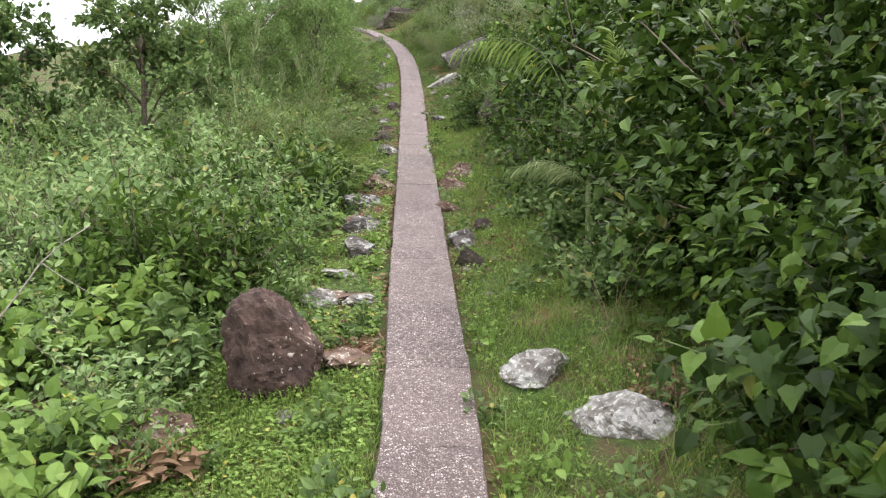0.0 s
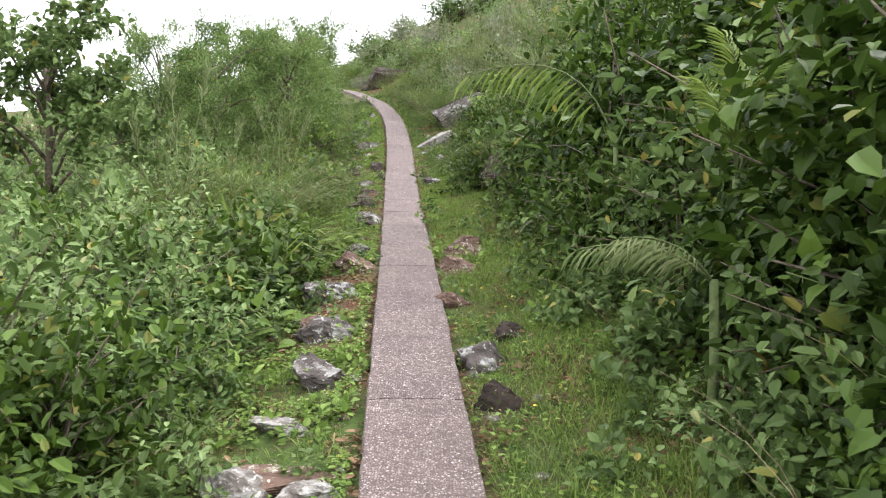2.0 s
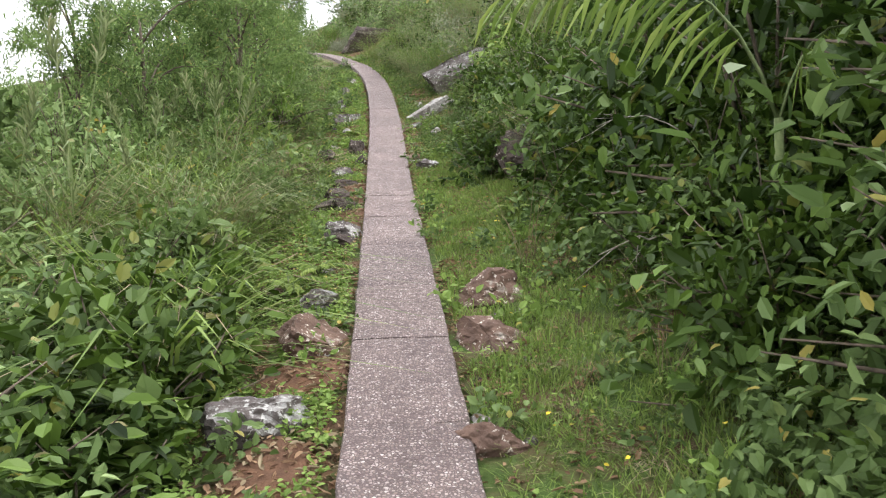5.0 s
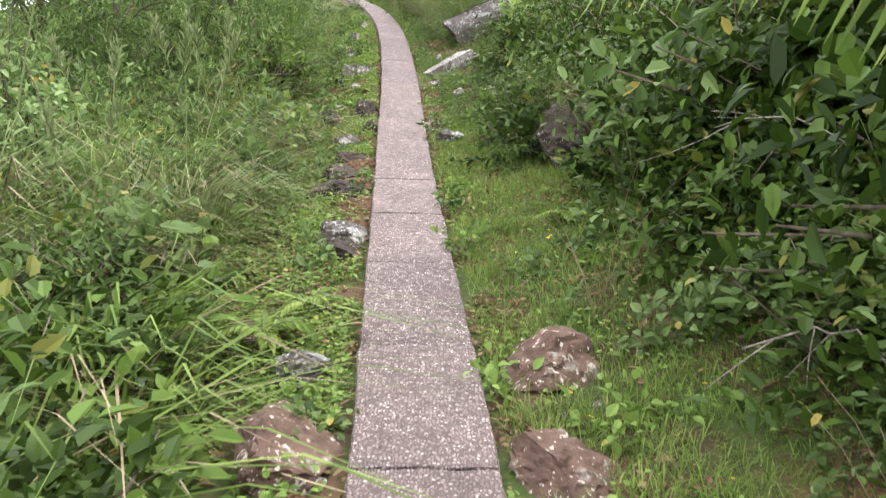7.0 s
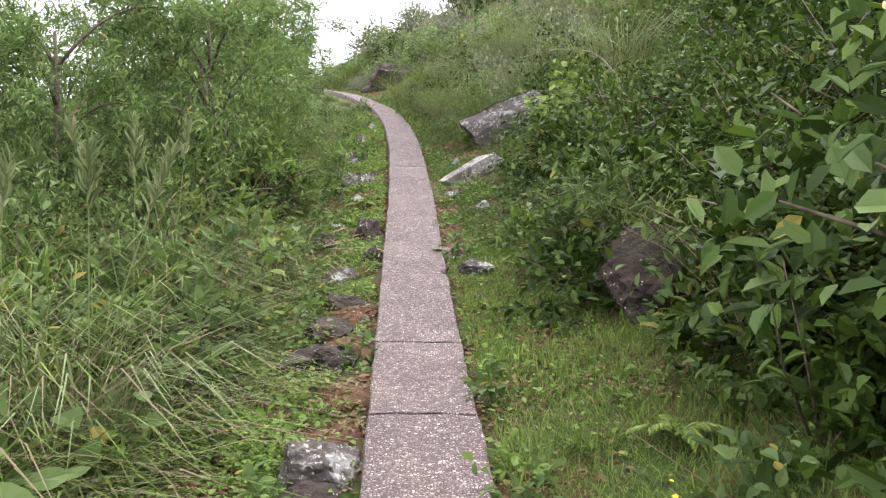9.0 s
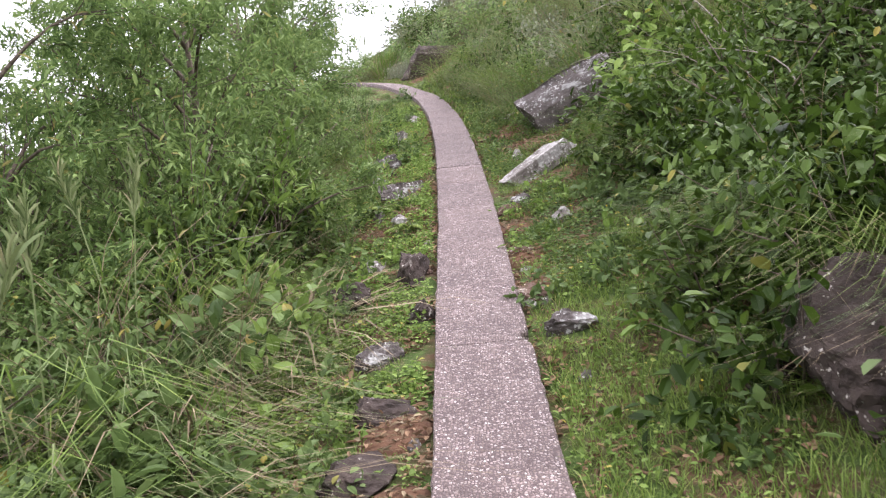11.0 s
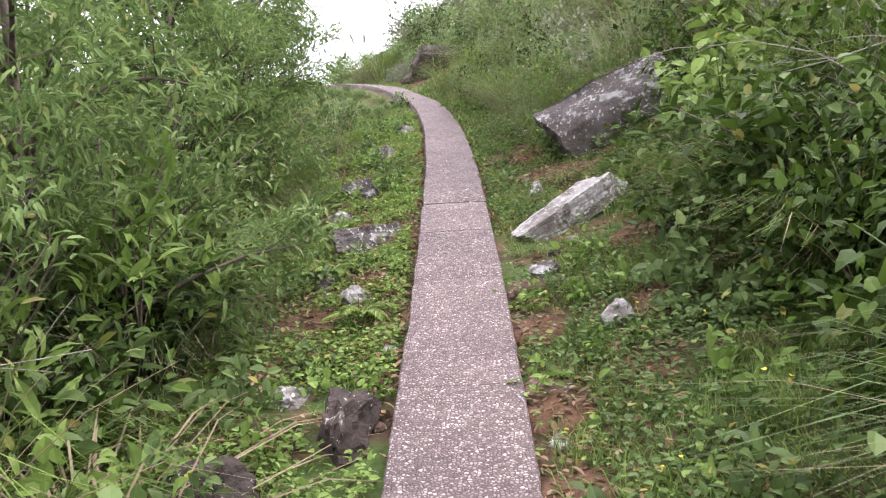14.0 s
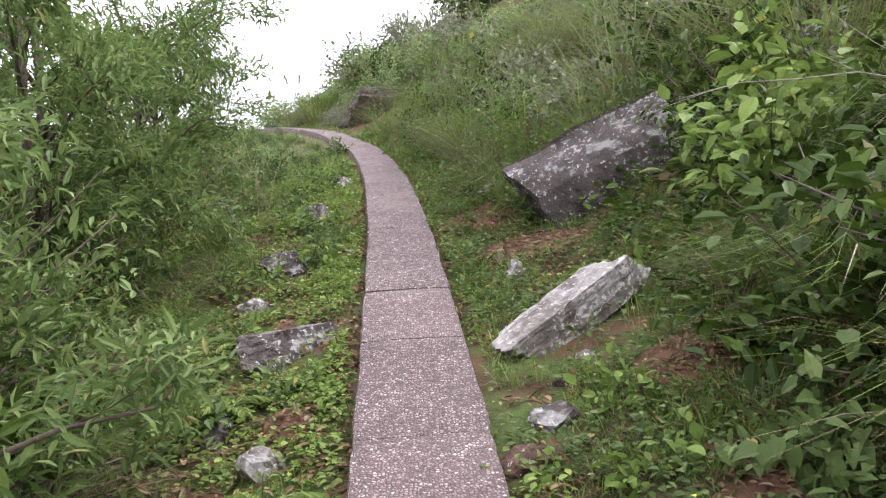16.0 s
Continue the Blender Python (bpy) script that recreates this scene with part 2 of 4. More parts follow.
# ---- the lie of the land ----
# The path climbs a hillside: bank up to its right, falling away to its left. Distances along y; the path's middle and height.
MID_Y = [-40, -6, 0, 3.1, 4.1, 6.2, 9.85, 13.1, 16.3, 18.4, 20.6, 22.4, 25.2, 27.65, 29.4, 31, 34, 35.4, 38, 44, 400]
MID_X = [1.0, 0.3, 0.12, 0.05, 0.01, -0.13, -0.33, -0.525, -0.72, -0.84, -1.0, -1.14, -1.43, -1.78, -2.1, -2.55, -3.4, -3.9, -5.2, -8.5, -8.5]
TOP_Y = [-40, -6, 0, 3.1, 4.68, 9.9, 14.1, 15.7, 20.5, 25, 33, 38, 45, 60, 400]
TOP_Z = [-4, -0.75, -0.2, 0.18, 0.447, 1.315, 2.0, 2.34, 3.5, 4.56, 6.4, 7.45, 8.4, 9.5, 14]
SIDE_D = [-60, -14, -4, -1.2, -0.6, -0.3, 0.3, 0.6, 1.2, 2.5, 9, 30, 60]
SIDE_Z = [-12, -1.6, -0.4, -0.2, -0.12, -0.08, -0.07, -0.04, 0.1, 0.75, 4.2, 9, 12]
WIDTH = 0.5


def smooth(y, ys, zs):
    """Piecewise line, rounded at the knots."""
    return sum(float(np.interp(y + s, ys, zs)) for s in (-0.6, -0.3, 0.0, 0.3, 0.6)) / 5


def mid(y):
    return smooth(y, MID_Y, MID_X)


def top(y):
    return smooth(y, TOP_Y, TOP_Z)


def ground(x, y):
    d = x - mid(y)
    z = top(y) + float(np.interp(d, SIDE_D, SIDE_Z))
    calm = min(1.0, max(0.0, (abs(d) - 0.3) / 1.5))
    return z + (0.03 + 0.12 * calm) * (noise.noise((x * 0.9, y * 0.9, 3.0))) * (0.4 + calm) + 0.015 * noise.noise((x * 5, y * 5, 9.0))


# ---- mesh helpers ----
rng = np.random.default_rng(7)


def mesh_of(name, verts, tris, mat, even=False):
    """A mesh from arrays of corners and triangles."""
    verts, tris = np.asarray(verts, dtype=np.float32), np.asarray(tris, dtype=np.int32)
    me = bpy.data.meshes.new(name)
    me.vertices.add(len(verts))
    me.vertices.foreach_set("co", verts.ravel())
    me.loops.add(tris.size)
    me.loops.foreach_set("vertex_index", tris.ravel())
    me.polygons.add(len(tris))
    me.polygons.foreach_set("loop_start", np.arange(0, tris.size, 3, dtype=np.int32))
    me.polygons.foreach_set("use_smooth", np.full(len(tris), even))
    me.materials.append(mat)
    me.update(calc_edges=True)
    me.validate()
    return me


def part(name, me, parent, label="", kind=""):
    ob = new(name, me)
    ob.parent = parent
    return tagged(ob, label, kind=kind)


def thing(name, label, category, group="", kind=""):
    return tagged(new(name), label, category, group, kind)


def joined(soups):
    """Several (corners, triangles) as one."""
    vs, ts, n = [], [], 0
    for v, t in soups:
        vs.append(v)
        ts.append(t + n)
        n += len(v)
    return np.concatenate(vs), np.concatenate(ts)


def unit(v):
    return v / np.maximum(np.linalg.norm(v, axis=-1, keepdims=True), 1e-9)


# Leaf outlines: along, across, up; and their triangles.
SCRAP = (np.array([(0, 0, 0), (0.25, 0.42, 0.1), (0.68, 0.4, 0.06), (1, 0, -0.1), (0.68, -0.4, 0.06), (0.25, -0.42, 0.1)]), np.array([(0, 3, 2), (0, 2, 1), (0, 5, 4), (0, 4, 3)]))
OVAL = (np.array([(0, 0, 0), (0.2, 0.36, 0.08), (0.45, 0.5, 0.1), (0.75, 0.33, 0.03), (1, 0, -0.14), (0.75, -0.33, 0.03), (0.45, -0.5, 0.1), (0.2, -0.36, 0.08), (0.5, 0, 0.0)]),
        np.array([(0, 8, 1), (1, 8, 2), (2, 8, 3), (3, 8, 4), (4, 8, 5), (5, 8, 6), (6, 8, 7), (7, 8, 0)]))
LANCE = (np.array([(0, 0, 0), (0.25, 0.42, 0.05), (0.6, 0.45, 0.04), (1, 0, -0.16), (0.6, -0.45, 0.04), (0.25, -0.42, 0.05), (0.5, 0, 0.0)]),
         np.array([(0, 6, 1), (1, 6, 2), (2, 6, 3), (3, 6, 4), (4, 6, 5), (5, 6, 0)]))
HEART = (np.array([(0, 0, 0), (-0.1, 0.3, 0.04), (0.25, 0.5, 0.1), (0.7, 0.25, 0.0), (1, 0, -0.2), (0.7, -0.25, 0.0), (0.25, -0.5, 0.1), (-0.1, -0.3, 0.04), (0.55, 0, -0.02)]),
         np.array([(0, 2, 1), (0, 8, 2), (2, 8, 3), (3, 8, 4), (4, 8, 5), (5, 8, 6), (6, 8, 0), (6, 0, 7)]))


def leaves(at, along, face, length, width, outline):
    """Leaves at many places at once."""
    shape, tris = outline
    a = unit(along)
    s = unit(np.cross(face, a))
    u = np.cross(a, s)
    n, k = len(at), len(shape)
    length, width = np.broadcast_to(length, n), np.broadcast_to(width, n)
    v = at[:, None, :] + a[:, None, :] * (shape[None, :, 0, None] * length[:, None, None]) + s[:, None, :] * (shape[None, :, 1, None] * width[:, None, None]) + u[:, None, :] * (shape[None, :, 2, None] * length[:, None, None])
    t = tris[None] + (np.arange(n) * k)[:, None, None]
    return v.reshape(-1, 3), t.reshape(-1, 3)


def blades(at, way, height, lean, width, droop=0.0, short=False):
    """Grass blades: rooted at a place, leaning a way, bending over by lean and drooping at the tip."""
    n = len(at)
    height, lean, width = (np.broadcast_to(v, n) for v in (height, lean, width))
    w = unit(np.c_[way[:, :2], np.zeros(n)])
    side = np.c_[-w[:, 1], w[:, 0], np.zeros(n)]
    rows = []
    for s, thick in ((0.0, 0.7), (0.4, 1.0), (0.75, 0.7), (1.0, 0.0)):
        c = at + w * (lean * s ** 1.7)[:, None] + np.array([0, 0, 1.0]) * (height * (s - droop * s ** 3))[:, None]
        if thick:
            rows += [c - side * (width * thick / 2)[:, None], c + side * (width * thick / 2)[:, None]]
        else:
            rows.append(c)
    v = np.stack(rows, axis=1)
    if short:
        v = v[:, [0, 1, 4, 5, 6]]
        t = np.array([(0, 1, 3), (0, 3, 2), (2, 3, 4)])[None] + (np.arange(n) * 5)[:, None, None]
        return v.reshape(-1, 3), t.reshape(-1, 3)
    t = np.array([(0, 1, 3), (0, 3, 2), (2, 3, 5), (2, 5, 4), (4, 5, 6)])[None] + (np.arange(n) * 7)[:, None, None]
    return v.reshape(-1, 3), t.reshape(-1, 3)


def tube(points, r0, r1, sides=4):
    """A tapering stem through some points."""
    p = np.asarray(points, dtype=float)
    n = len(p)
    tangent = unit(np.gradient(p, axis=0))
    ref = np.array([0.31, 0.17, 0.93]) if abs(tangent[0, 2]) < 0.9 else np.array([1.0, 0.2, 0.1])
    a = unit(np.cross(tangent, ref))
    b = np.cross(tangent, a)
    r = np.linspace(r0, r1, n)
    ang = np.arange(sides) * 2 * math.pi / sides
    v = p[:, None] + (a[:, None] * np.cos(ang)[None, :, None] + b[:, None] * np.sin(ang)[None, :, None]) * r[:, None, None]
    t = []
    for i in range(n - 1):
        for j in range(sides):
            k = (j + 1) % sides
            t += [(i * sides + j, i * sides + k, (i + 1) * sides + k), (i * sides + j, (i + 1) * sides + k, (i + 1) * sides + j)]
    t += [(0, j + 1, j) for j in range(1, sides - 1)] + [((n - 1) * sides, (n - 1) * sides + j, (n - 1) * sides + j + 1) for j in range(1, sides - 1)]
    return v.reshape(-1, 3), np.array(t)


def bezier(a, b, c, n=5):
    s = np.linspace(0, 1, n)[:, None]
    return (1 - s) ** 2 * a + 2 * s * (1 - s) * b + s ** 2 * c


# ---- ground sheet, out to the horizon ----
def build_ground():
    near = np.arange(-3.2, 3.21, 0.1)
    wide = np.concatenate([-np.geomspace(900, 3.6, 34), near, np.geomspace(3.6, 900, 34)])
    along = np.concatenate([-np.geomspace(900, 8, 16), np.arange(-6, 0, 0.6), np.arange(0, 30, 0.12), np.arange(30, 50, 0.8), np.geomspace(52, 900, 22)])
    verts = []
    for y in along:
        m = mid(y)
        for w in wide:
            verts.append((m + w, y, ground(m + w, y)))
    k = len(wide)
    i, j = np.meshgrid(np.arange(len(along) - 1), np.arange(k - 1), indexing="ij")
    a = (i * k + j).ravel()
    tris = np.concatenate([np.c_[a, a + 1, a + k + 1], np.c_[a, a + k + 1, a + k]])
    ob = new("ground", mesh_of("ground", verts, tris, EARTH, True))
    tagged(ob, "brown earth hillside with moss and litter under the plants", "ground", kind="structure")


build_ground()


# ---- rocks ----
def rock_mesh(name, size, mat, seed, rough=0.2, facets=12, detail=4, cuts=()):
    """A weathered stone: a ball cut flat by many planes, then lumped and pitted. cuts: planes of its own, as (normal, distance)."""
    r = random.Random(seed)
    bm = bmesh.new()
    bmesh.ops.create_icosphere(bm, subdivisions=detail, radius=1.3)
    planes = [(Vector(n).normalized(), d) for n, d in cuts]
    for _ in range(facets):
        planes.append((Vector((r.uniform(-1, 1), r.uniform(-1, 1), r.uniform(-0.6, 1))).normalized(), r.uniform(0.62, 1.0)))
    off = Vector((r.uniform(-50, 50), r.uniform(-50, 50), r.uniform(-50, 50)))
    for v in bm.verts:
        p = v.co.copy()
        for _ in range(2):
            for n, d in planes:
                over = p.dot(n) - d
                if over > 0:
                    p -= n * over * 0.97
        p *= 1 + rough * (0.5 * noise.noise(p * 1.6 + off) + 0.45 * noise.noise(p * 4.5 + off) + 0.3 * noise.noise(p * 10 + off))
        v.co = Vector((p.x * size[0] / 2, p.y * size[1] / 2, p.z * size[2] / 2))
    me = bpy.data.meshes.new(name)
    bm.to_mesh(me)
    bm.free()
    me.materials.append(mat)
    return me


def rock(label, x, y, size, mat, seed, sunk=0.3, turn=None, tilt=(0, 0), rough=0.2, facets=12, detail=4, name="rock", lift=0.0, cuts=()):
    r = random.Random(seed)
    ob = new(name, rock_mesh(name, size, mat, seed, rough, facets, detail, cuts))
    z = ground(x, y) + size[2] * (0.5 - sunk) + lift
    ob.matrix_basis = pose(x, y, z, tilt[0], tilt[1], r.uniform(0, 360) if turn is None else turn)
    return tagged(ob, label, "rock", "rocks beside the path")


PALE, GREYISH = "pale lichen-crusted rock in the grass beside the path", "grey rock with white lichen half sunk in weeds"
BROWN, DARK = "flat brown rock embedded in the soil at the path edge", "dark weathered rock among weeds beside the path"
# x, y, length, depth, height, kind
ROCKS_A = [
    (-0.5, 4.75, 0.4, 0.4, 0.12, "b"), (-0.93, 5.95, 0.34, 0.24, 0.16, "p"), (-0.71, 7.2, 0.34, 0.3, 0.3, "g"), (-0.95, 9.1, 0.4, 0.3, 0.26, "g"),
    (-0.8, 6.6, 0.34, 0.2, 0.12, "p"), (0.61, 4.45, 0.42, 0.4, 0.26, "p"), (1.0, 3.75, 0.55, 0.36, 0.24, "p"), (0.22, 7.4, 0.32, 0.26, 0.28, "g"),
    (0.27, 6.75, 0.26, 0.24, 0.24, "d"), (-0.79, 8.05, 0.44, 0.3, 0.24, "g"),
]
ROCKS_B = [
    (0.41, 7.85, 0.24, 0.2, 0.16, "d"), (-1.29, 8.65, 0.15, 0.13, 0.16, "p"), (-0.8, 10.0, 0.38, 0.7, 0.24, "b"), (-0.9, 10.7, 0.22, 0.3, 0.2, "g"),
    (-1.2, 11.2, 0.28, 0.25, 0.16, "b"), (-0.94, 12.6, 0.34, 0.34, 0.34, "g"), (0.17, 10.7, 0.5, 0.34, 0.26, "b"), (0.12, 9.9, 0.36, 0.36, 0.2, "b"),
    (0.85, 14.9, 0.6, 0.5, 0.5, "d"), (-1.2, 14.1, 0.4, 0.4, 0.18, "d"),
]
ROCKS_C = [
    (-1.57, 16.75, 0.34, 0.3, 0.26, "d"), (-1.2, 17.1, 0.22, 0.46, 0.34, "d"), (-1.24, 15.75, 0.18, 0.24, 0.18, "g"), (-1.14, 15.1, 0.34, 0.3, 0.18, "d"),
    (-1.12, 14.55, 0.3, 0.36, 0.16, "d"), (-1.9, 21.65, 0.34, 0.3, 0.28, "g"), (-1.97, 23.6, 0.26, 0.24, 0.24, "p"), (-0.23, 15.85, 0.3, 0.26, 0.18, "g"),
    (-0.38, 16.45, 0.24, 0.3, 0.14, "b"), (-0.07, 17.95, 0.2, 0.16, 0.14, "p"),
]
ROCKS_D = [
    (-1.45, 18.7, 0.18, 0.16, 0.14, "p"), (-1.7, 19.05, 0.13, 0.12, 0.16, "g"), (-1.98, 20.95, 0.26, 0.22, 0.14, "p"), (-2.0, 25.7, 0.28, 0.25, 0.2, "p"),
    (-0.36, 18.8, 0.18, 0.16, 0.16, "g"), (-0.5, 18.55, 0.2, 0.2, 0.1, "b"), (-0.24, 23.7, 0.2, 0.2, 0.2, "p"), (-0.36, 20.75, 0.13, 0.12, 0.18, "p"),
    (-1.53, 17.5, 0.22, 0.2, 0.12, "p"), (-1.17, 17.1, 0.17, 0.2, 0.12, "d"), (-0.42, 17.35, 0.24, 0.24, 0.1, "b"), (-0.1, 22.9, 0.26, 0.2, 0.12, "b"),
]
ROCKS_E = [(-0.58, 5.85, 0.3, 0.22, 0.12, "p"), (-0.74, 6.02, 0.6, 0.34, 0.1, "b"), (-0.86, 8.05, 0.3, 0.24, 0.2, "b"), (-0.78, 4.1, 0.14, 0.12, 0.1, "p"), (-0.6, 12.35, 0.1, 0.1, 0.08, "b"), (-1.02, 13.95, 0.3, 0.26, 0.2, "d"), (-0.9, 12.35, 0.26, 0.24, 0.2, "d"), (-1.05, 16.3, 0.15, 0.22, 0.22, "d"), (0.06, 8.75, 0.18, 0.3, 0.14, "b"), (-0.33, 23.6, 0.22, 0.2, 0.2, "p")]
KIND = {"p": (ROCK_PALE, PALE), "g": (ROCK_GREY, GREYISH), "d": (ROCK_DARK, DARK), "b": (ROCK_BROWN, BROWN)}
for n_rock, (x, y, a, b, c, kind) in enumerate(ROCKS_A + ROCKS_B + ROCKS_C + ROCKS_D + ROCKS_E):
    rock(KIND[kind][1], x, y, (a, b, c), KIND[kind][0], 40 + n_rock, sunk=0.44, rough=0.3, detail=3 if max(a, b) < 0.22 else 4)

rock("round dark red-brown boulder with a pitted surface in the weeds", -0.95, 4.5, (0.44, 0.4, 0.6), ROCK_RED, 33, sunk=0.16, turn=20, tilt=(0, -14), rough=0.2, facets=0, detail=5, name="boulder", cuts=(((0.7, -0.3, 0.6), 0.95), ((-0.8, -0.4, 0.2), 1.0), ((0.2, -1, 0.3), 0.98), ((0.5, 0, -0.8), 1.0)))
rock("low heap of grey stone covered with dry litter", -1.5, 3.9, (0.42, 0.36, 0.26), ROCK_BROWN, 5, sunk=0.3, name="boulder")
rock("large dark rock with one white lichen spot under shrubs", 0.78, 14.4, (0.6, 0.62, 0.54), ROCK_DARK, 8, sunk=0.2, turn=40, rough=0.22, facets=9, detail=5, name="boulder")
BLOCK = (((0.06, 0.1, 1), 0.62), ((0, 0, -1), 0.62), ((0.2, 1, 0), 0.66), ((0.1, -1, 0.2), 0.62), ((1, 0.35, 0.2), 0.85), ((-1, 0.3, -0.25), 0.85))
rock("long grey stone slab leaning up the bank beside the path", -0.2, 19.68, (0.8, 0.38, 0.26), ROCK_PALE, 12, sunk=0.22, turn=22, tilt=(16, -30), rough=0.15, facets=4, detail=5, name="stone_slab", lift=0.04, cuts=BLOCK)
WEDGE = (((-0.42, -0.6, 0.9), 0.6), ((-0.15, -1, -0.2), 0.36), ((-0.8, -0.1, -0.6), 0.71), ((1, 0, 0.1), 0.75), ((0, 1, 0.2), 0.3), ((0, 0, -1), 0.95), ((-0.35, -0.9, 0.35), 0.52))
rock("big leaning boulder, white lichen on top and dark underside", 0.46, 21.85, (1.3, 1.2, 1.36), ROCK_GREY, 15, sunk=0.5, turn=0, rough=0.1, facets=0, detail=5, name="boulder", lift=-0.02, cuts=WEDGE)
rock("low stepped stone ledge with pale lichen in the weeds", -1.62, 19.92, (0.6, 0.34, 0.32), ROCK_GREY, 18, sunk=0.36, turn=48, tilt=(0, -4), rough=0.2, facets=7, detail=5, name="stone_slab", cuts=BLOCK)
rock("large dark overhanging rock above bare orange soil", -2.25, 35.2, (1.7, 1.0, 1.15), ROCK_DARK, 21, sunk=0.3, turn=6, rough=0.26, facets=7, name="boulder", cuts=(((0.2, -0.2, 1), 0.75), ((-1, -0.2, 0.35), 0.75), ((0, -1, -0.3), 0.6)))


# ---- plants ----
def cone_dirs(n, up=0.25, r=rng):
    """Directions over the upper half of a ball."""
    a = r.uniform(0, 2 * math.pi, n)
    z = r.uniform(up, 1.0, n)
    s = np.sqrt(1 - z * z)
    return np.c_[np.cos(a) * s, np.sin(a) * s, z]


def shrub(name, label, group, height, spread, twigs, per, length, width, outline, leaf_mat, stem_mat, seed, droop=0.25, bare=0.25, low=0.1, thick=0.008, category="shrub", single=0):
    """A shrub: bent stems from one root, leaves along the outer part of each. single: that many leaves as parts of their own."""
    r = np.random.default_rng(seed)
    ob = thing(name, label, category, group)
    dirs = cone_dirs(twigs, low, r)
    lump = 0.72 + 0.36 * np.array([noise.noise((d[0] * 1.7 + seed, d[1] * 1.7, d[2] * 1.7)) for d in dirs]) + r.uniform(-0.12, 0.16, twigs)
    tips = dirs * np.array([spread, spread, height]) * lump[:, None]
    stems, at, along = [], [], []
    for tip in tips:
        root = np.array([*(r.normal(0, 0.06 * spread, 2)), -0.05])
        bend = tip * np.array([0.35, 0.35, 0.75]) + r.normal(0, 0.06, 3)
        line = bezier(root, bend, tip + np.array([0, 0, -droop * 0.15 * height]), 5)
        if len(at) % 3 == 0:
            stems.append(tube(line[::2], thick * r.uniform(0.7, 1.4), thick * 0.25, 3))
        s = r.uniform(bare, 1.03, per) ** 0.8
        idx = np.clip(s * 4, 0, 3.999)
        lo = idx.astype(int)
        p = line[lo] + (line[lo + 1] - line[lo]) * (idx - lo)[:, None]
        t = unit(line[lo + 1] - line[lo])
        at.append(p + r.normal(0, 0.035, (per, 3)) * (0.5 + spread))
        along.append(unit(t * 0.5 + r.normal(0, 0.75, (per, 3)) + np.array([0, 0, -droop])))
    at, along = np.concatenate(at), np.concatenate(along)
    at[:, 2] = np.maximum(at[:, 2], 0.02)
    n = len(at)
    face = np.array([0, 0, 1.0]) + r.normal(0, 0.45, (n, 3)) + unit(at) * 0.3
    size = r.uniform(0.6, 1.25, n)
    if single:
        big = np.argsort(-np.linalg.norm(at / np.array([spread, spread, height]), axis=1))[:single * 3:3]
        keep = np.ones(n, bool)
        keep[big] = False
        one = mesh_of("leaf", *leaves(np.zeros((1, 3)), np.array([[1.0, 0, 0]]), np.array([[0, 0, 1.0]]), length, width, outline), leaf_mat)
        for i in big:
            lf = part("leaf", one, ob)
            a = Vector(along[i]).normalized()
            s = Vector(face[i]).cross(a).normalized()
            lf.matrix_basis = Matrix.Translation(at[i]) @ Matrix((a, s, a.cross(s))).transposed().to_4x4() @ Matrix.Diagonal((*(size[i],) * 3, 1))
        at, along, face, size = at[keep], along[keep], face[keep], size[keep]
    part("branching", mesh_of("branching", *joined(stems), stem_mat, True), ob, kind="stuff")
    part("foliage", mesh_of("foliage", *leaves(at, along, face, length * size, width * size, outline), leaf_mat), ob, kind="stuff")
    return ob


def grass_clump(name, label, group, count, height, lean, width, mat, seed, foot=0.12, droop=0.35, dry=0, plumes=0):
    """A tuft of arching blades, some of them dry; plumes: seed heads on upright stalks."""
    r = np.random.default_rng(seed)
    ob = thing(name, label, "grass", group)

    def tuft(n, h, l):
        a = r.uniform(0, 2 * math.pi, n)
        root = np.c_[np.cos(a), np.sin(a), np.zeros(n)] * (foot * np.sqrt(r.uniform(0, 1, n)))[:, None]
        root[:, 2] = -0.03
        a2 = a + r.normal(0, 0.7, n)
        return blades(root, np.c_[np.cos(a2), np.sin(a2)], h * r.uniform(0.5, 1.15, n), l * r.uniform(0.25, 1.3, n), width * r.uniform(0.6, 1.3, n), droop)

    part("tuft", mesh_of("tuft", *tuft(count, height, lean), mat), ob, kind="stuff")
    if dry:
        part("dry_tuft", mesh_of("dry_tuft", *tuft(dry, height * 0.75, lean * 1.2), STRAW), ob, "dry straw-coloured blades", "stuff")
    for _ in range(plumes):
        tip = np.array([r.normal(0, 0.2), r.normal(0, 0.2), height * r.uniform(1.15, 1.4)])
        line = bezier(np.array([0, 0, 0.0]), tip * np.array([0.3, 0.3, 0.6]), tip, 5)
        stalk = tube(line, 0.004, 0.002, 3)
        n = 40
        s = r.uniform(0.75, 1, n)
        p = line[3] + (line[4] - line[3]) * ((s - 0.75) * 4)[:, None]
        way = unit(np.c_[r.normal(0, 0.4, n), r.normal(0, 0.4, n), np.ones(n)])
        part("plume", mesh_of("plume", *joined([stalk, leaves(p, way, r.normal(0, 1, (n, 3)), 0.07, 0.006, OVAL)]), GRASS_PALE), ob, "feathery pale green seed head")
    return ob


def herb(name, label, group, count, height, spread, length, width, outline, mat, seed):
    """A low plant of a few leafy shoots."""
    return shrub(name, label, group, height, spread, max(5, count // 7), 7, length, width, outline, mat, STEM_GREEN, seed, droop=0.1, bare=0.3, low=0.2, thick=0.004, category="plant")


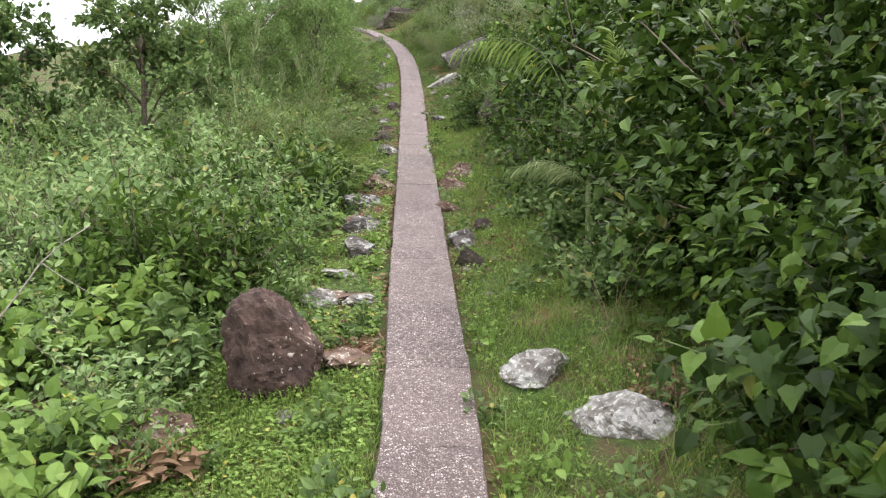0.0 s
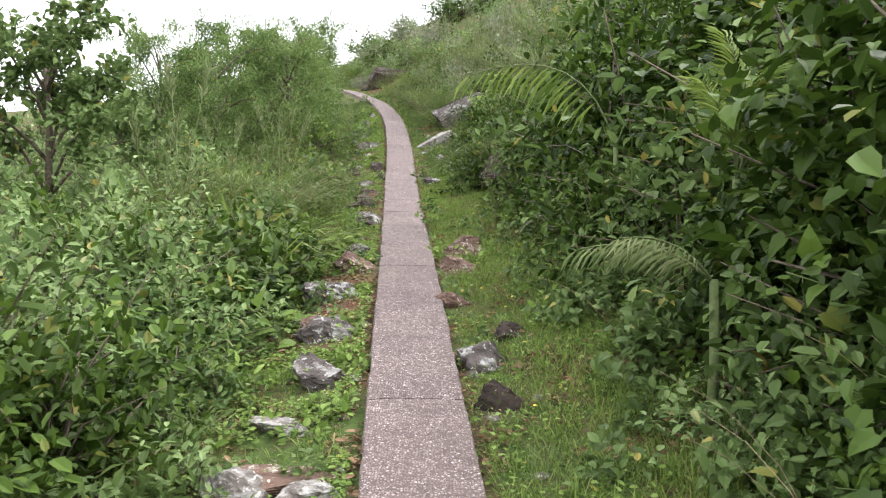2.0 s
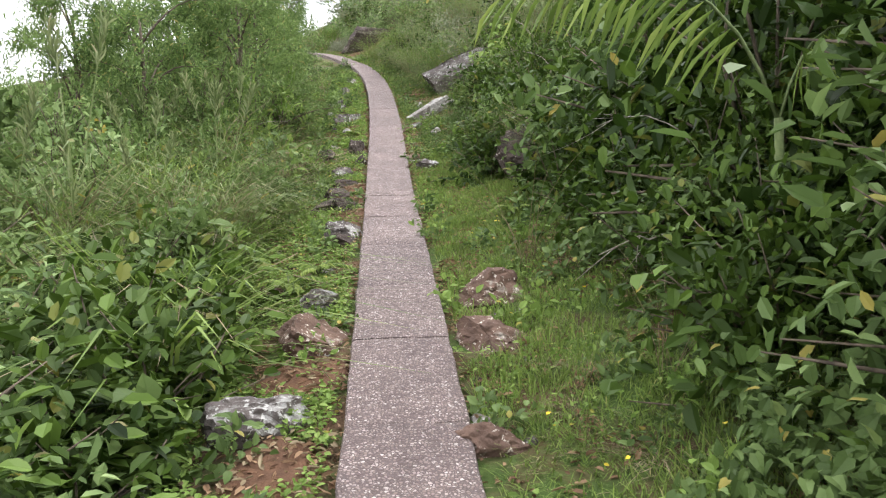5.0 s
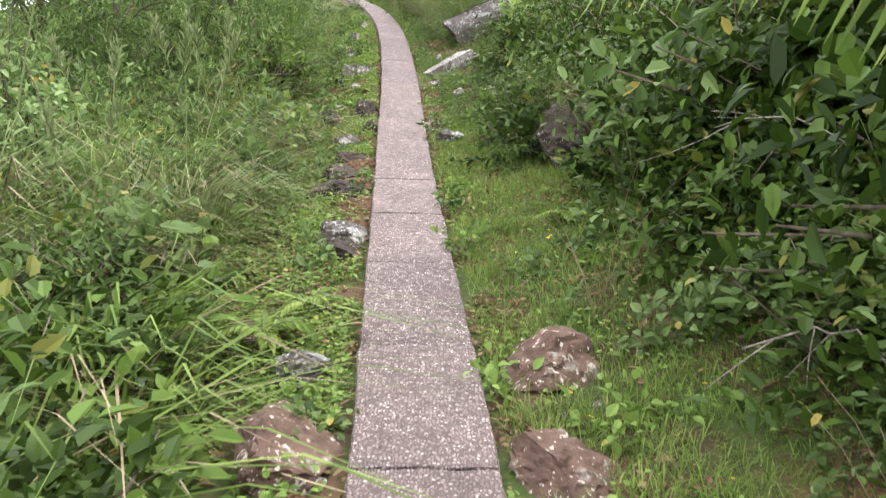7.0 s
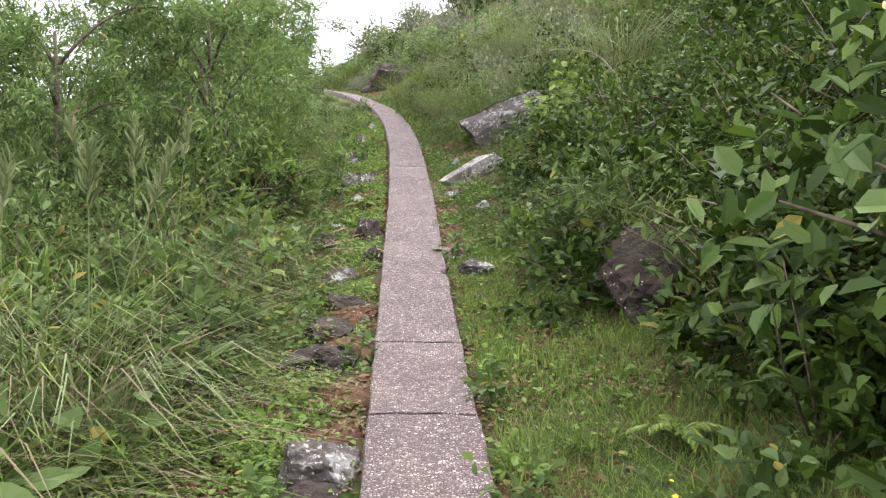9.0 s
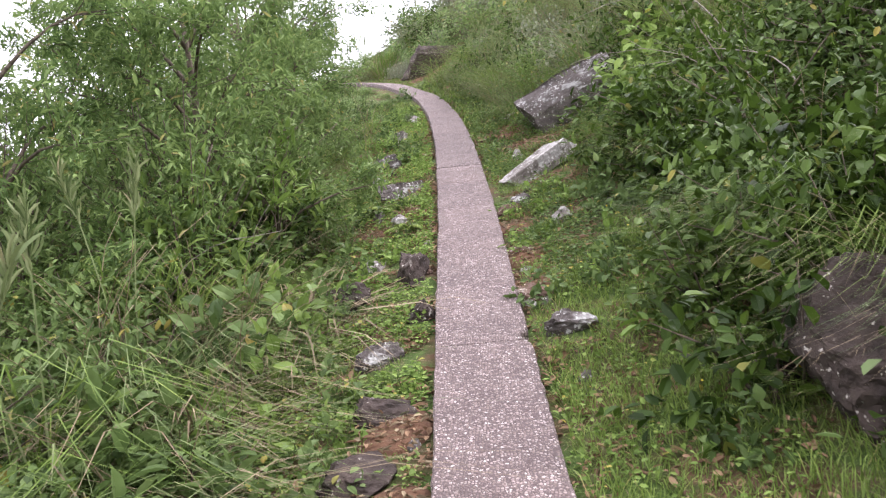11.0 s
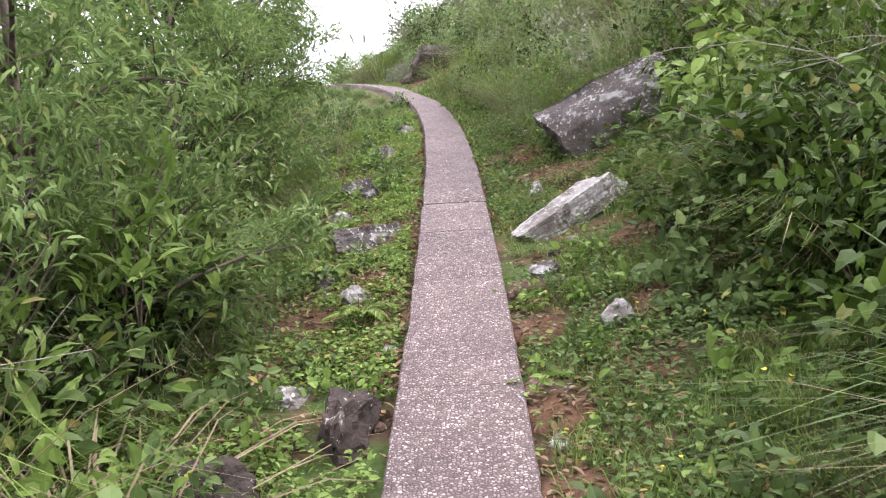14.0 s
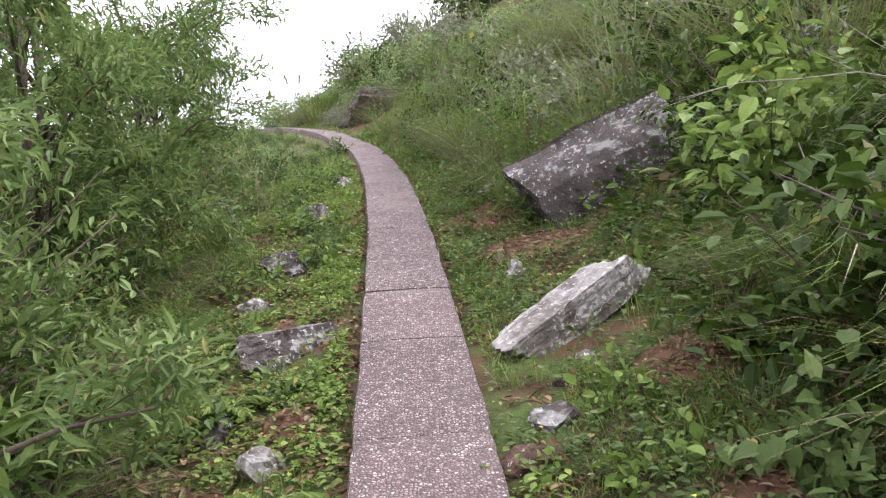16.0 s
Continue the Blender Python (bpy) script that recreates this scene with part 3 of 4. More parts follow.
def fern_palm(name, label, group, turns, length, seed, stipe=0.4, leaflet=0.26, rise=0.62, hang=0.35, pairs=24, broad=0.019, leaf_mat=None):
    """A young palm: a short stem and arching fronds, each a midrib with two rows of leaflets. turns: the fronds' (turn, tilt)."""
    r = np.random.default_rng(seed)
    ob = thing(name, label, "palm", group)
    part("stem", mesh_of("stem", *tube(np.array([(0, 0, -0.1), (0.02, 0.01, stipe * 0.5), (0, 0, stipe + 0.02)]), 0.028, 0.02, 7), STEM_GREEN, True), ob)
    line = bezier(np.zeros(3), np.array([length * 0.4, 0, length * rise]), np.array([length, 0, length * 0.12]), 9)
    n = pairs
    s = np.linspace(0.24, 1.0, n)
    idx = np.clip(s * 8, 0, 7.999)
    lo = idx.astype(int)
    p = line[lo] + (line[lo + 1] - line[lo]) * (idx - lo)[:, None]
    t = unit(line[lo + 1] - line[lo])
    rib_me = mesh_of("frond", *tube(line, 0.009, 0.003, 4), STEM_GREEN, True)
    size = leaflet * length * (1.2 - 0.8 * np.abs(s - 0.5))
    soups = [leaves(p, t * 0.8 + np.array([0, side, -hang]) + r.normal(0, 0.07, (n, 3)), np.array([0, 0, 1.0]) + r.normal(0, 0.15, (n, 3)), size, broad, LANCE) for side in (-0.75, 0.75)]
    leaf_me = mesh_of("leaf_blade", *joined(soups), leaf_mat or PALM_LEAF)
    for turn, tilt in turns:
        f = part("frond", rib_me, ob)
        f.matrix_basis = pose(0, 0, stipe, r.uniform(-12, 12), tilt, turn) @ Matrix.Scale(r.uniform(0.8, 1.1), 4)
        part("leaf_blade", leaf_me, f, kind="stuff")
    return ob


def tree(name, label, group, height, crown, leaf_mat, seed, outline, length, width, boughs=9, per=170, lean=(0, 0), start=0.35, thick=0.05):
    """A small tree: tapered trunk, limbs that fork into twigs, leaves in uneven clumps on the twigs."""
    r = np.random.default_rng(seed)
    ob = thing(name, label, "tree", group)
    head = np.array([lean[0], lean[1], height * 0.8])
    axis = bezier(np.array([0, 0, -0.1]), np.array([lean[0] * 0.2 + 0.1, lean[1] * 0.2, height * 0.45]), head, 7)
    part("trunk", mesh_of("trunk", *tube(axis, thick, thick * 0.35, 7), BARK, True), ob)
    at, along = [], []
    for k in range(boughs):
        s = start + (1 - start) * (k + r.uniform(0, 0.8)) / boughs
        root = axis[min(6, int(s * 6))]
        ang = k * 2.4 + r.uniform(-0.4, 0.4)
        reach = crown * r.uniform(0.65, 1.1) * (1.1 - 0.5 * s)
        tip = root + np.array([math.cos(ang) * reach, math.sin(ang) * reach, height * r.uniform(0.12, 0.34)])
        line = bezier(root, (root + tip) / 2 + np.array([0, 0, 0.12 * height]), tip, 6)
        limbs = [tube(line, thick * 0.42, thick * 0.12, 5)]
        for _ in range(8):
            q = line[r.integers(2, 6)]
            end = q + unit(r.normal(0, 1, 3) + np.array([math.cos(ang), math.sin(ang), 0.6]) * 0.8) * crown * r.uniform(0.2, 0.45)
            twig = bezier(q, (q + end) / 2 + r.normal(0, 0.04, 3), end, 4)
            limbs.append(tube(twig, thick * 0.1, thick * 0.03, 3))
            m = per // 8
            f = r.uniform(0.25, 1.05, m)[:, None]
            at.append(q + (end - q) * f + r.normal(0, 0.05 * crown, (m, 3)))
            along.append(unit(unit(end - q) * 0.7 + r.normal(0, 0.6, (m, 3))))
        part("limb", mesh_of("limb", *joined(limbs), BARK, True), ob)
    at, along = np.concatenate(at), np.concatenate(along)
    n = len(at)
    size = r.uniform(0.65, 1.2, n)
    part("crown", mesh_of("crown", *leaves(at, along, np.array([0, 0, 1.0]) + r.normal(0, 0.5, (n, 3)), length * size, width * size, outline), leaf_mat), ob)
    return ob


used = set()


def place(proto, x, y, size=1.0, turn=None, tilt=(0.0, 0.0), stretch=1.0, sink=0.03, z=None):
    """The prototype itself at its first place, a copy of it at the others."""
    m = pose(x, y, (ground(x, y) if z is None else z) - sink, tilt[0], tilt[1], rng.uniform(0, 360) if turn is None else turn) @ Matrix.Diagonal((size, size, size * stretch, 1))
    if proto.name in used:
        return copy_thing(proto, m)
    used.add(proto.name)
    proto.matrix_basis = m
    return proto


BANK, SLOPE = "bushes on the bank", "shrubs on the hillside"
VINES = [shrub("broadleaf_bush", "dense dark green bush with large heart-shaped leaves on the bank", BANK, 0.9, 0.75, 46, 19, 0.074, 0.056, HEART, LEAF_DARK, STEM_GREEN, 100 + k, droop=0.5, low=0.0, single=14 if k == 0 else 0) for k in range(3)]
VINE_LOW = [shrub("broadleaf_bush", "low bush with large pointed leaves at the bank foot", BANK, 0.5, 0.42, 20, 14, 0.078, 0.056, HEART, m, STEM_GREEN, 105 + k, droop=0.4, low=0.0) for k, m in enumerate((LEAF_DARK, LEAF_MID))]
BROAD = [shrub("broadleaf_bush", "leafy bright green bush with broad pointed leaves", "bushes beside the path", 0.75, 0.6, 34, 12, 0.09, 0.055, OVAL, m, STEM_GREEN, 110 + k, droop=0.35, low=0.0) for k, m in enumerate((LEAF_BRIGHT, LEAF_MID))]
SMALL = [shrub("pale_shrub" if k == 1 else "small_leaved_shrub", "tangled green shrub with small leaves and thin stems", SLOPE, 0.9, 0.65, 60, 15, 0.055, 0.03, SCRAP, m, BARK, 120 + k, droop=0.15, low=0.02) for k, m in enumerate((LEAF_MID, LEAF_PALE_HAZE, LEAF_DARK, LEAF_MID))]
SMALL_LOW = [shrub("low_shrub", "low green shrub with small leaves at the verge", SLOPE, 0.48, 0.36, 28, 13, 0.048, 0.026, SCRAP, m, BARK, 125 + k, droop=0.15, low=0.02, thick=0.005) for k, m in enumerate((LEAF_MID, LEAF_PALE_HAZE, LEAF_MID))]
SMALL_DARK = [SMALL[2], SMALL[0]]
LOW_DARK = [shrub("low_shrub", "low dark green shrub at the foot of the bank", BANK, 0.52, 0.38, 34, 13, 0.05, 0.028, SCRAP, LEAF_DARK, BARK, 128, droop=0.2, low=0.0, thick=0.005)]
SMALL_PALE = [SMALL[1], SMALL[0], SMALL[3]]
WILLOWY = [shrub("narrow_leaved_shrub", "tall light green shrub with narrow willow-like leaves", "tall narrow-leaved shrubs", 1.9, 1.15, 130, 21, 0.09, 0.026, LANCE, m, BARK, 130 + k, droop=-0.1, low=0.0, thick=0.014) for k, m in enumerate((LEAF_WILLOW, LEAF_WILLOW))]
# Far shrubs whose leaf colours carry the distance haze.
HAZE_GREYS = [shrub("grey_green_shrub", "hillside shrub with twiggy stems, leaf colour greyed for distance haze", "far hillside shrubs", 1.0, 0.85, 66, 14, 0.075, 0.045, SCRAP, m, TWIG_PALE if k else BARK, 140 + k, droop=0.1, low=0.0) for k, m in enumerate((LEAF_GREY_HAZE, LEAF_PALE_HAZE))]
TALL_GRASS = [grass_clump("tall_grass", "tall arching grass tuft, green with dry blades", "tall grass tufts", 180, 0.68, 0.82, 0.005, m, 150 + k, dry=70, plumes=p, droop=0.6, foot=0.18) for k, (m, p) in enumerate(((GRASS, 0), (GRASS, 0), (GRASS_PALE, 2)))]
MID_GRASS = [grass_clump("grass_tuft", "knee-high arching green grass tuft", "grass tufts", 110, 0.42, 0.42, 0.005, m, 156 + k, dry=22, droop=0.45) for k, m in enumerate((GRASS, GRASS_PALE))]
DRY_GRASS = [grass_clump("dry_grass", "flattened tuft of dry straw-coloured grass", "dry grass tufts", 100, 0.4, 0.65, 0.007, STRAW, 160 + k, droop=0.6) for k in range(2)]
LOW_GRASS = [grass_clump("grass_tuft", "short fresh green grass tuft at the path edge", "short grass tufts", 55, 0.2, 0.14, 0.007, GRASS, 170 + k, foot=0.12) for k in range(2)]
LONG_GRASS = [grass_clump("long_grass", "dense tussock of long thin dark green arching blades", "long grass tussocks", 260, 0.75, 0.95, 0.0045, m, 174 + k, dry=60, droop=0.75, foot=0.2) for k, m in enumerate((GRASS, LEAF_MID))]
WIDE_GRASS = grass_clump("wide_bladed_grass", "clump of broad pale green arching grass blades", "broad-bladed grass", 70, 0.66, 0.85, 0.012, GRASS, 178, dry=16, droop=0.55, foot=0.14)
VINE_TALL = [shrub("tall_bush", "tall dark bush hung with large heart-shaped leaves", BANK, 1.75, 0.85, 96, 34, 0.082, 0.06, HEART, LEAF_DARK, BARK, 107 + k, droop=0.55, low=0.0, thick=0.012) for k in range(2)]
HERBS = [herb("weed", "small bright green leafy weed", "weeds beside the path", 84, 0.24, 0.22, 0.055, 0.034, OVAL, m, 180 + k) for k, m in enumerate((LEAF_BRIGHT, LEAF_MID))]
TALL_HERBS = [herb("tall_weed", "upright leafy weed with pointed leaves", "tall weeds beside the path", 140, 0.55, 0.28, 0.09, 0.032, LANCE, m, 190 + k) for k, m in enumerate((LEAF_MID, LEAF_BRIGHT))]


# open spots where the boulders, the slab and the far rock stand clear
CLEAR = [(-2.3, 35.0, 1.2), (-2.1, 33.4, 1.0), (0.3, 21.3, 0.75), (0.2, 20.6, 0.6), (0.7, 20.2, 0.5), (0.35, 20.2, 0.6), (0.55, 19.6, 0.45), (-0.2, 19.5, 0.5), (-0.95, 4.3, 0.42), (0.95, 3.6, 0.35), (0.6, 4.3, 0.3), (0.7, 13.75, 0.62)]


def fill(y0, y1, d0, d1, step, choose, size=(0.8, 1.2), seed=0):
    """Plants over a strip of the hillside, unevenly spaced. d: distance from the path's middle."""
    r = np.random.default_rng(seed)
    for y in np.arange(y0, y1, step):
        for d in np.arange(min(d0, d1), max(d0, d1), step):
            yy, dd = y + r.uniform(-0.5, 0.5) * step, d + r.uniform(-0.5, 0.5) * step
            u = r.uniform()
            if any(math.hypot(mid(yy) + dd - p, yy - q) < s for p, q, s in CLEAR):
                continue
            for share, protos, scale in choose:
                if u < share:
                    k = r.uniform(*size) * scale
                    place(protos[r.integers(len(protos))], mid(yy) + dd, yy, k, r.uniform(0, 360), (r.uniform(-9, 9), r.uniform(-9, 9)), r.uniform(0.8, 1.15))
                    break
                u -= share


# left of the path: leafy weeds low down, then grass and scrub, then tall narrow-leaved shrubs
fill(2.0, 5.6, -1.75, -1.2, 0.32, [(0.4, TALL_HERBS, 0.85), (0.25, HERBS, 1.4), (0.15, MID_GRASS, 0.8), (0.2, SMALL_LOW, 1.0)], seed=7)
fill(5.6, 11.4, -1.75, -1.08, 0.31, [(0.28, SMALL_LOW, 1.35), (0.2, LOW_DARK, 1.35), (0.2, TALL_HERBS, 1.15), (0.18, HERBS, 1.6), (0.14, MID_GRASS, 1.2)], seed=8)
fill(11.4, 15.2, -1.6, -1.05, 0.33, [(0.34, SMALL_LOW, 1.25), (0.22, MID_GRASS, 1.45), (0.2, HERBS, 1.7), (0.08, DRY_GRASS, 0.9), (0.16, TALL_HERBS, 1.0)], seed=8)
fill(15.2, 26.0, -1.85, -1.25, 0.36, [(0.38, MID_GRASS, 1.3), (0.26, SMALL_LOW, 1.1), (0.1, HERBS, 1.4), (0.16, DRY_GRASS, 0.9), (0.1, TALL_HERBS, 0.9)], seed=9)
fill(1.6, 6.2, -3.8, -1.8, 0.46, [(0.4, BROAD[:1], 1.0), (0.3, TALL_HERBS[1:], 1.5), (0.3, SMALL[1:2], 1.0)], seed=1)
fill(5.8, 10.2, -2.9, -1.6, 0.42, [(0.22, SMALL, 1.2), (0.34, SMALL[1:2], 1.2), (0.08, MID_GRASS, 1.25), (0.18, BROAD, 1.1), (0.18, TALL_HERBS, 1.7)], seed=2)
fill(10.2, 16.5, -2.7, -1.6, 0.44, [(0.3, SMALL_PALE, 1.1), (0.44, TALL_GRASS, 1.25), (0.1, BROAD, 0.95), (0.16, DRY_GRASS, 1.3)], seed=29)
fill(5.8, 15.8, -4.9, -2.6, 0.68, [(0.2, SMALL_PALE, 1.5), (0.5, SMALL[1:2], 1.5), (0.22, TALL_GRASS, 1.6), (0.08, WILLOWY, 0.75)], seed=10)
fill(5.0, 17.0, -10.5, -4.8, 1.45, [(0.6, SMALL_PALE, 2.0), (0.2, TALL_GRASS, 1.8), (0.2, WILLOWY, 0.8)], seed=3)
fill(15.2, 26.5, -2.7, -1.85, 0.46, [(0.42, LONG_GRASS, 1.15), (0.3, SMALL_PALE, 1.1), (0.14, DRY_GRASS, 1.3), (0.14, TALL_HERBS, 1.3)], seed=4)
fill(15.8, 28.0, -6.2, -2.5, 0.95, [(0.92, WILLOWY, 1.05), (0.08, SMALL_PALE, 1.4)], size=(0.85, 1.2), seed=5)
fill(17.2, 24.0, -2.5, -2.1, 0.8, [(0.8, WILLOWY, 0.6)], seed=28)
fill(26.0, 36.0, -2.0, -1.3, 0.5, [(0.4, MID_GRASS, 1.2), (0.6, SMALL_LOW, 1.1)], seed=23)
fill(28.0, 37.0, -7.0, -2.1, 1.0, [(0.4, WILLOWY, 0.55), (0.6, SMALL_PALE, 1.0)], seed=6)

# right of the path: dark broad leaves, then mixed scrub, then tall grass and shrubs round the boulder
fill(2.2, 5.4, 1.45, 1.95, 0.34, [(0.3, VINE_LOW[1:], 1.0), (0.15, LOW_DARK, 1.1), (0.15, HERBS, 1.3), (0.2, TALL_HERBS, 0.9), (0.2, MID_GRASS, 0.9)], seed=18)
fill(5.2, 9.0, 1.22, 1.62, 0.32, [(0.28, VINE_LOW[1:], 1.0), (0.14, LOW_DARK, 1.2), (0.16, SMALL_LOW, 1.2), (0.14, MID_GRASS, 0.9), (0.1, DRY_GRASS, 0.55), (0.18, TALL_HERBS, 0.9)], seed=19)
fill(9.0, 13.2, 1.55, 1.9, 0.32, [(0.4, VINE_LOW, 1.0), (0.3, LOW_DARK, 1.25), (0.3, SMALL_LOW, 1.1)], seed=44)
fill(13.0, 20.2, 1.25, 1.75, 0.36, [(0.28, MID_GRASS, 1.0), (0.34, LOW_DARK, 1.2), (0.14, VINE_LOW, 0.9), (0.18, DRY_GRASS, 0.85), (0.06, TALL_HERBS, 0.8)], seed=20)
fill(2.3, 6.4, 1.95, 4.6, 0.5, [(0.72, VINES, 1.15), (0.28, SMALL_DARK, 1.2)], seed=11)
fill(5.6, 13.4, 1.85, 4.6, 0.54, [(0.4, VINES, 0.9), (0.45, SMALL_DARK, 1.05), (0.15, BROAD[1:], 0.9)], seed=12)
fill(13.2, 20.4, 1.6, 4.6, 0.46, [(0.34, LONG_GRASS, 1.0), (0.36, SMALL_DARK, 1.15), (0.16, VINES, 0.9), (0.07, BROAD[1:], 1.0), (0.07, DRY_GRASS, 1.1)], seed=13)
fill(2.6, 5.6, 2.05, 3.3, 0.62, [(1.0, VINE_TALL, 1.0)], size=(0.85, 1.15), seed=41)
fill(5.2, 13.5, 2.5, 4.9, 0.85, [(0.6, VINE_TALL, 1.25), (0.4, SMALL_DARK, 2.1)], seed=42)
fill(22.6, 37.0, 1.25, 2.3, 0.46, [(0.17, LONG_GRASS, 0.85), (0.25, SMALL, 0.75), (0.5, HAZE_GREYS, 0.75), (0.08, DRY_GRASS, 1.2)], seed=43)
fill(1.0, 24.0, 4.8, 9.0, 1.4, [(0.6, SMALL_DARK, 2.2), (0.25, VINES, 1.8), (0.15, WILLOWY, 0.8)], seed=14)
fill(21.4, 34.0, 1.25, 2.0, 0.5, [(0.4, MID_GRASS, 1.4), (0.35, SMALL_LOW, 1.2), (0.15, DRY_GRASS, 1.0)], seed=24)
fill(21.0, 30.0, 1.9, 5.0, 0.75, [(0.4, SMALL, 1.1), (0.32, HAZE_GREYS, 0.95), (0.22, TALL_GRASS, 1.5), (0.06, DRY_GRASS, 1.5)], seed=15)
fill(21.8, 30.0, 1.3, 2.2, 0.5, [(0.4, TALL_GRASS, 1.1), (0.4, SMALL, 0.9), (0.2, DRY_GRASS, 1.1)], seed=32)
fill(28.5, 41.0, 1.3, 5.0, 0.8, [(0.45, HAZE_GREYS, 0.85), (0.35, SMALL, 0.8), (0.2, TALL_GRASS, 1.1)], seed=34)
fill(24.0, 46.0, 2.2, 15.0, 1.8, [(0.75, HAZE_GREYS, 1.75), (0.25, SMALL, 1.9)], seed=16)
fill(38.5, 56.0, -8.0, 4.0, 1.7, [(0.7, HAZE_GREYS, 0.8), (0.3, SMALL, 0.8)], seed=17)

# weeds and tufts along both verges
fill(1.8, 30.0, -1.05, -0.45, 0.28, [(0.36, HERBS, 0.7), (0.18, LOW_GRASS, 0.8), (0.04, MID_GRASS, 0.5), (0.04, DRY_GRASS, 0.35)], seed=21)
fill(1.8, 34.0, 0.42, 1.2, 0.28, [(0.27, HERBS, 0.7), (0.42, LOW_GRASS, 1.0), (0.08, MID_GRASS, 0.5)], seed=22)

# shrubs with a place of their own: over the boulder, beside the slab, at the path's bend
for proto, x, y, k in ((BROAD[0], 1.02, 20.1, 1.15), (VINES[1], 1.3, 19.2, 1.1), (BROAD[0], 1.4, 20.7, 1.35), (SMALL[2], 1.25, 21.3, 1.2), (HERBS[0], 0.1, 20.1, 1.0),
                       (WILLOWY[0], -2.75, 18.4, 1.15), (WILLOWY[1], -2.8, 17.2, 1.1), (WILLOWY[1], -3.4, 18.0, 1.25), (WILLOWY[0], -3.2, 19.6, 1.15), (WILLOWY[0], -3.6, 16.3, 0.95), (SMALL[2], 1.2, 8.9, 1.0), (VINES[1], 1.45, 9.9, 0.95), (VINES[2], 1.55, 14.2, 1.0), (VINES[0], 1.25, 15.1, 1.0), (SMALL[2], 0.95, 15.2, 0.9),
                       (SMALL[0], -3.9, 10.7, 1.7), (SMALL[1], -4.6, 11.0, 1.8), (SMALL[0], -4.2, 10.2, 1.6), (SMALL[2], -5.5, 10.2, 1.8), (SMALL[0], -6.2, 10.4, 1.8), (BROAD[1], -1.85, 3.3, 0.9), (BROAD[1], -1.7, 4.6, 0.85), (BROAD[0], -1.95, 5.3, 1.0), (TALL_HERBS[1], -1.45, 3.9, 1.1), (VINE_LOW[1], -1.5, 3.35, 0.8)):
    place(proto, x, y, k)

# a leaning sapling of fresh pointed leaves before the narrow-leaved thicket
SAPLING = shrub("sapling", "slender sapling with fresh bright green pointed leaves", "saplings", 1.25, 0.5, 26, 15, 0.125, 0.034, LANCE, LEAF_BRIGHT, BARK, 215, droop=-0.2, bare=0.55, low=0.35, thick=0.009)
for x, y, k in ((-2.4, 17.9, 1.15), (-2.75, 16.9, 1.1)):
    place(SAPLING, x, y, k)

# trees
DARK_TREE = tree("tree", "small dark-leaved tree rising above the hillside scrub", "trees on the hillside", 2.5, 1.0, LEAF_MID, 201, OVAL, 0.09, 0.055, boughs=12, per=400)
place(DARK_TREE, -4.3, 11.4, 1.1, 30)
place(DARK_TREE, -5.9, 10.6, 1.0, 140)
WILLOW = tree("tree", "tall shrubby tree with brown limbs and narrow pale leaves", "narrow-leaved trees", 3.0, 1.4, LEAF_WILLOW, 202, LANCE, 0.1, 0.024, boughs=13, per=720, start=0.08)
for x, y, k, turn in ((-2.95, 17.9, 0.92, 10), (-3.5, 23.3, 0.95, 200), (-4.1, 25.4, 0.95, 280), (-3.9, 16.6, 0.95, 330), (-5.1, 17.4, 1.0, 70), (-3.25, 20.7, 0.95, 120), (-3.7, 21.8, 1.05, 300), (-4.4, 19.4, 0.9, 90), (-5.2, 22.5, 1.1, 50), (-4.9, 28.6, 0.8, 160)):
    place(WILLOW, x, y, k, turn)

# palms on the right bank
PALMS = "young palms on the bank"
place(fern_palm("young_palm", "young palm with upright bright green fronds among bushes", PALMS, [(20, -62), (85, -55), (150, -60), (200, -48), (265, -58), (320, -50), (110, -78)], 0.72, 210, 0.72, 0.24, 0.3, 0.2, 30, 0.011), 1.5, 6.85, 1.0, 20)
place(fern_palm("young_palm", "low palm with half-dry yellowing fronds under bushes", PALMS, [(170, -6), (205, -14), (130, -5)], 0.6, 211, 0.7, 0.3, 0.35, 0.7, 16, 0.012, GRASS_PALE), 1.15, 6.1, 1.0, 0)
place(fern_palm("young_palm", "palm with long yellow-green fronds arching over the grass", PALMS, [(181, -18), (35, -12)], 1.22, 212, 0.86, 0.27, 0.62, 1.7, 20, 0.011), 1.36, 9.25, 1.0, 0)

# ferns, dry stalks and dry weeds
FERN = fern_palm("fern", "small fresh green fern at the path edge", "ferns", [(k * 60, -25 + 12 * (k % 2)) for k in range(6)], 0.3, 213, 0.03, 0.3)
for x, y in ((-1.1, 11.0), (-0.95, 11.4), (-1.5, 12.0), (-1.7, 19.2), (-1.35, 18.3), (-1.9, 20.2), (0.5, 12.6)):
    place(FERN, x, y, rng.uniform(0.7, 1.0))


def stalk_clump(seed):
    """A handful of thin dry stalks leaning over."""
    r = np.random.default_rng(seed)
    ob = thing("dry_stalk_clump", "thin pale dry stalks leaning out of the grass", "dry stalk", "dry stalks")
    for _ in range(8):
        a = r.uniform(0, 6.3)
        tip = np.array([math.cos(a), math.sin(a), 0]) * r.uniform(0.25, 0.8) + np.array([0, 0, r.uniform(0.35, 0.95)])
        part("stalk", mesh_of("stalk", *tube(bezier(np.array([*r.normal(0, 0.05, 2), -0.03]), tip * np.array([0.3, 0.3, 0.8]), tip, 5), 0.0028, 0.0012, 3), STRAW, True), ob)
    return ob


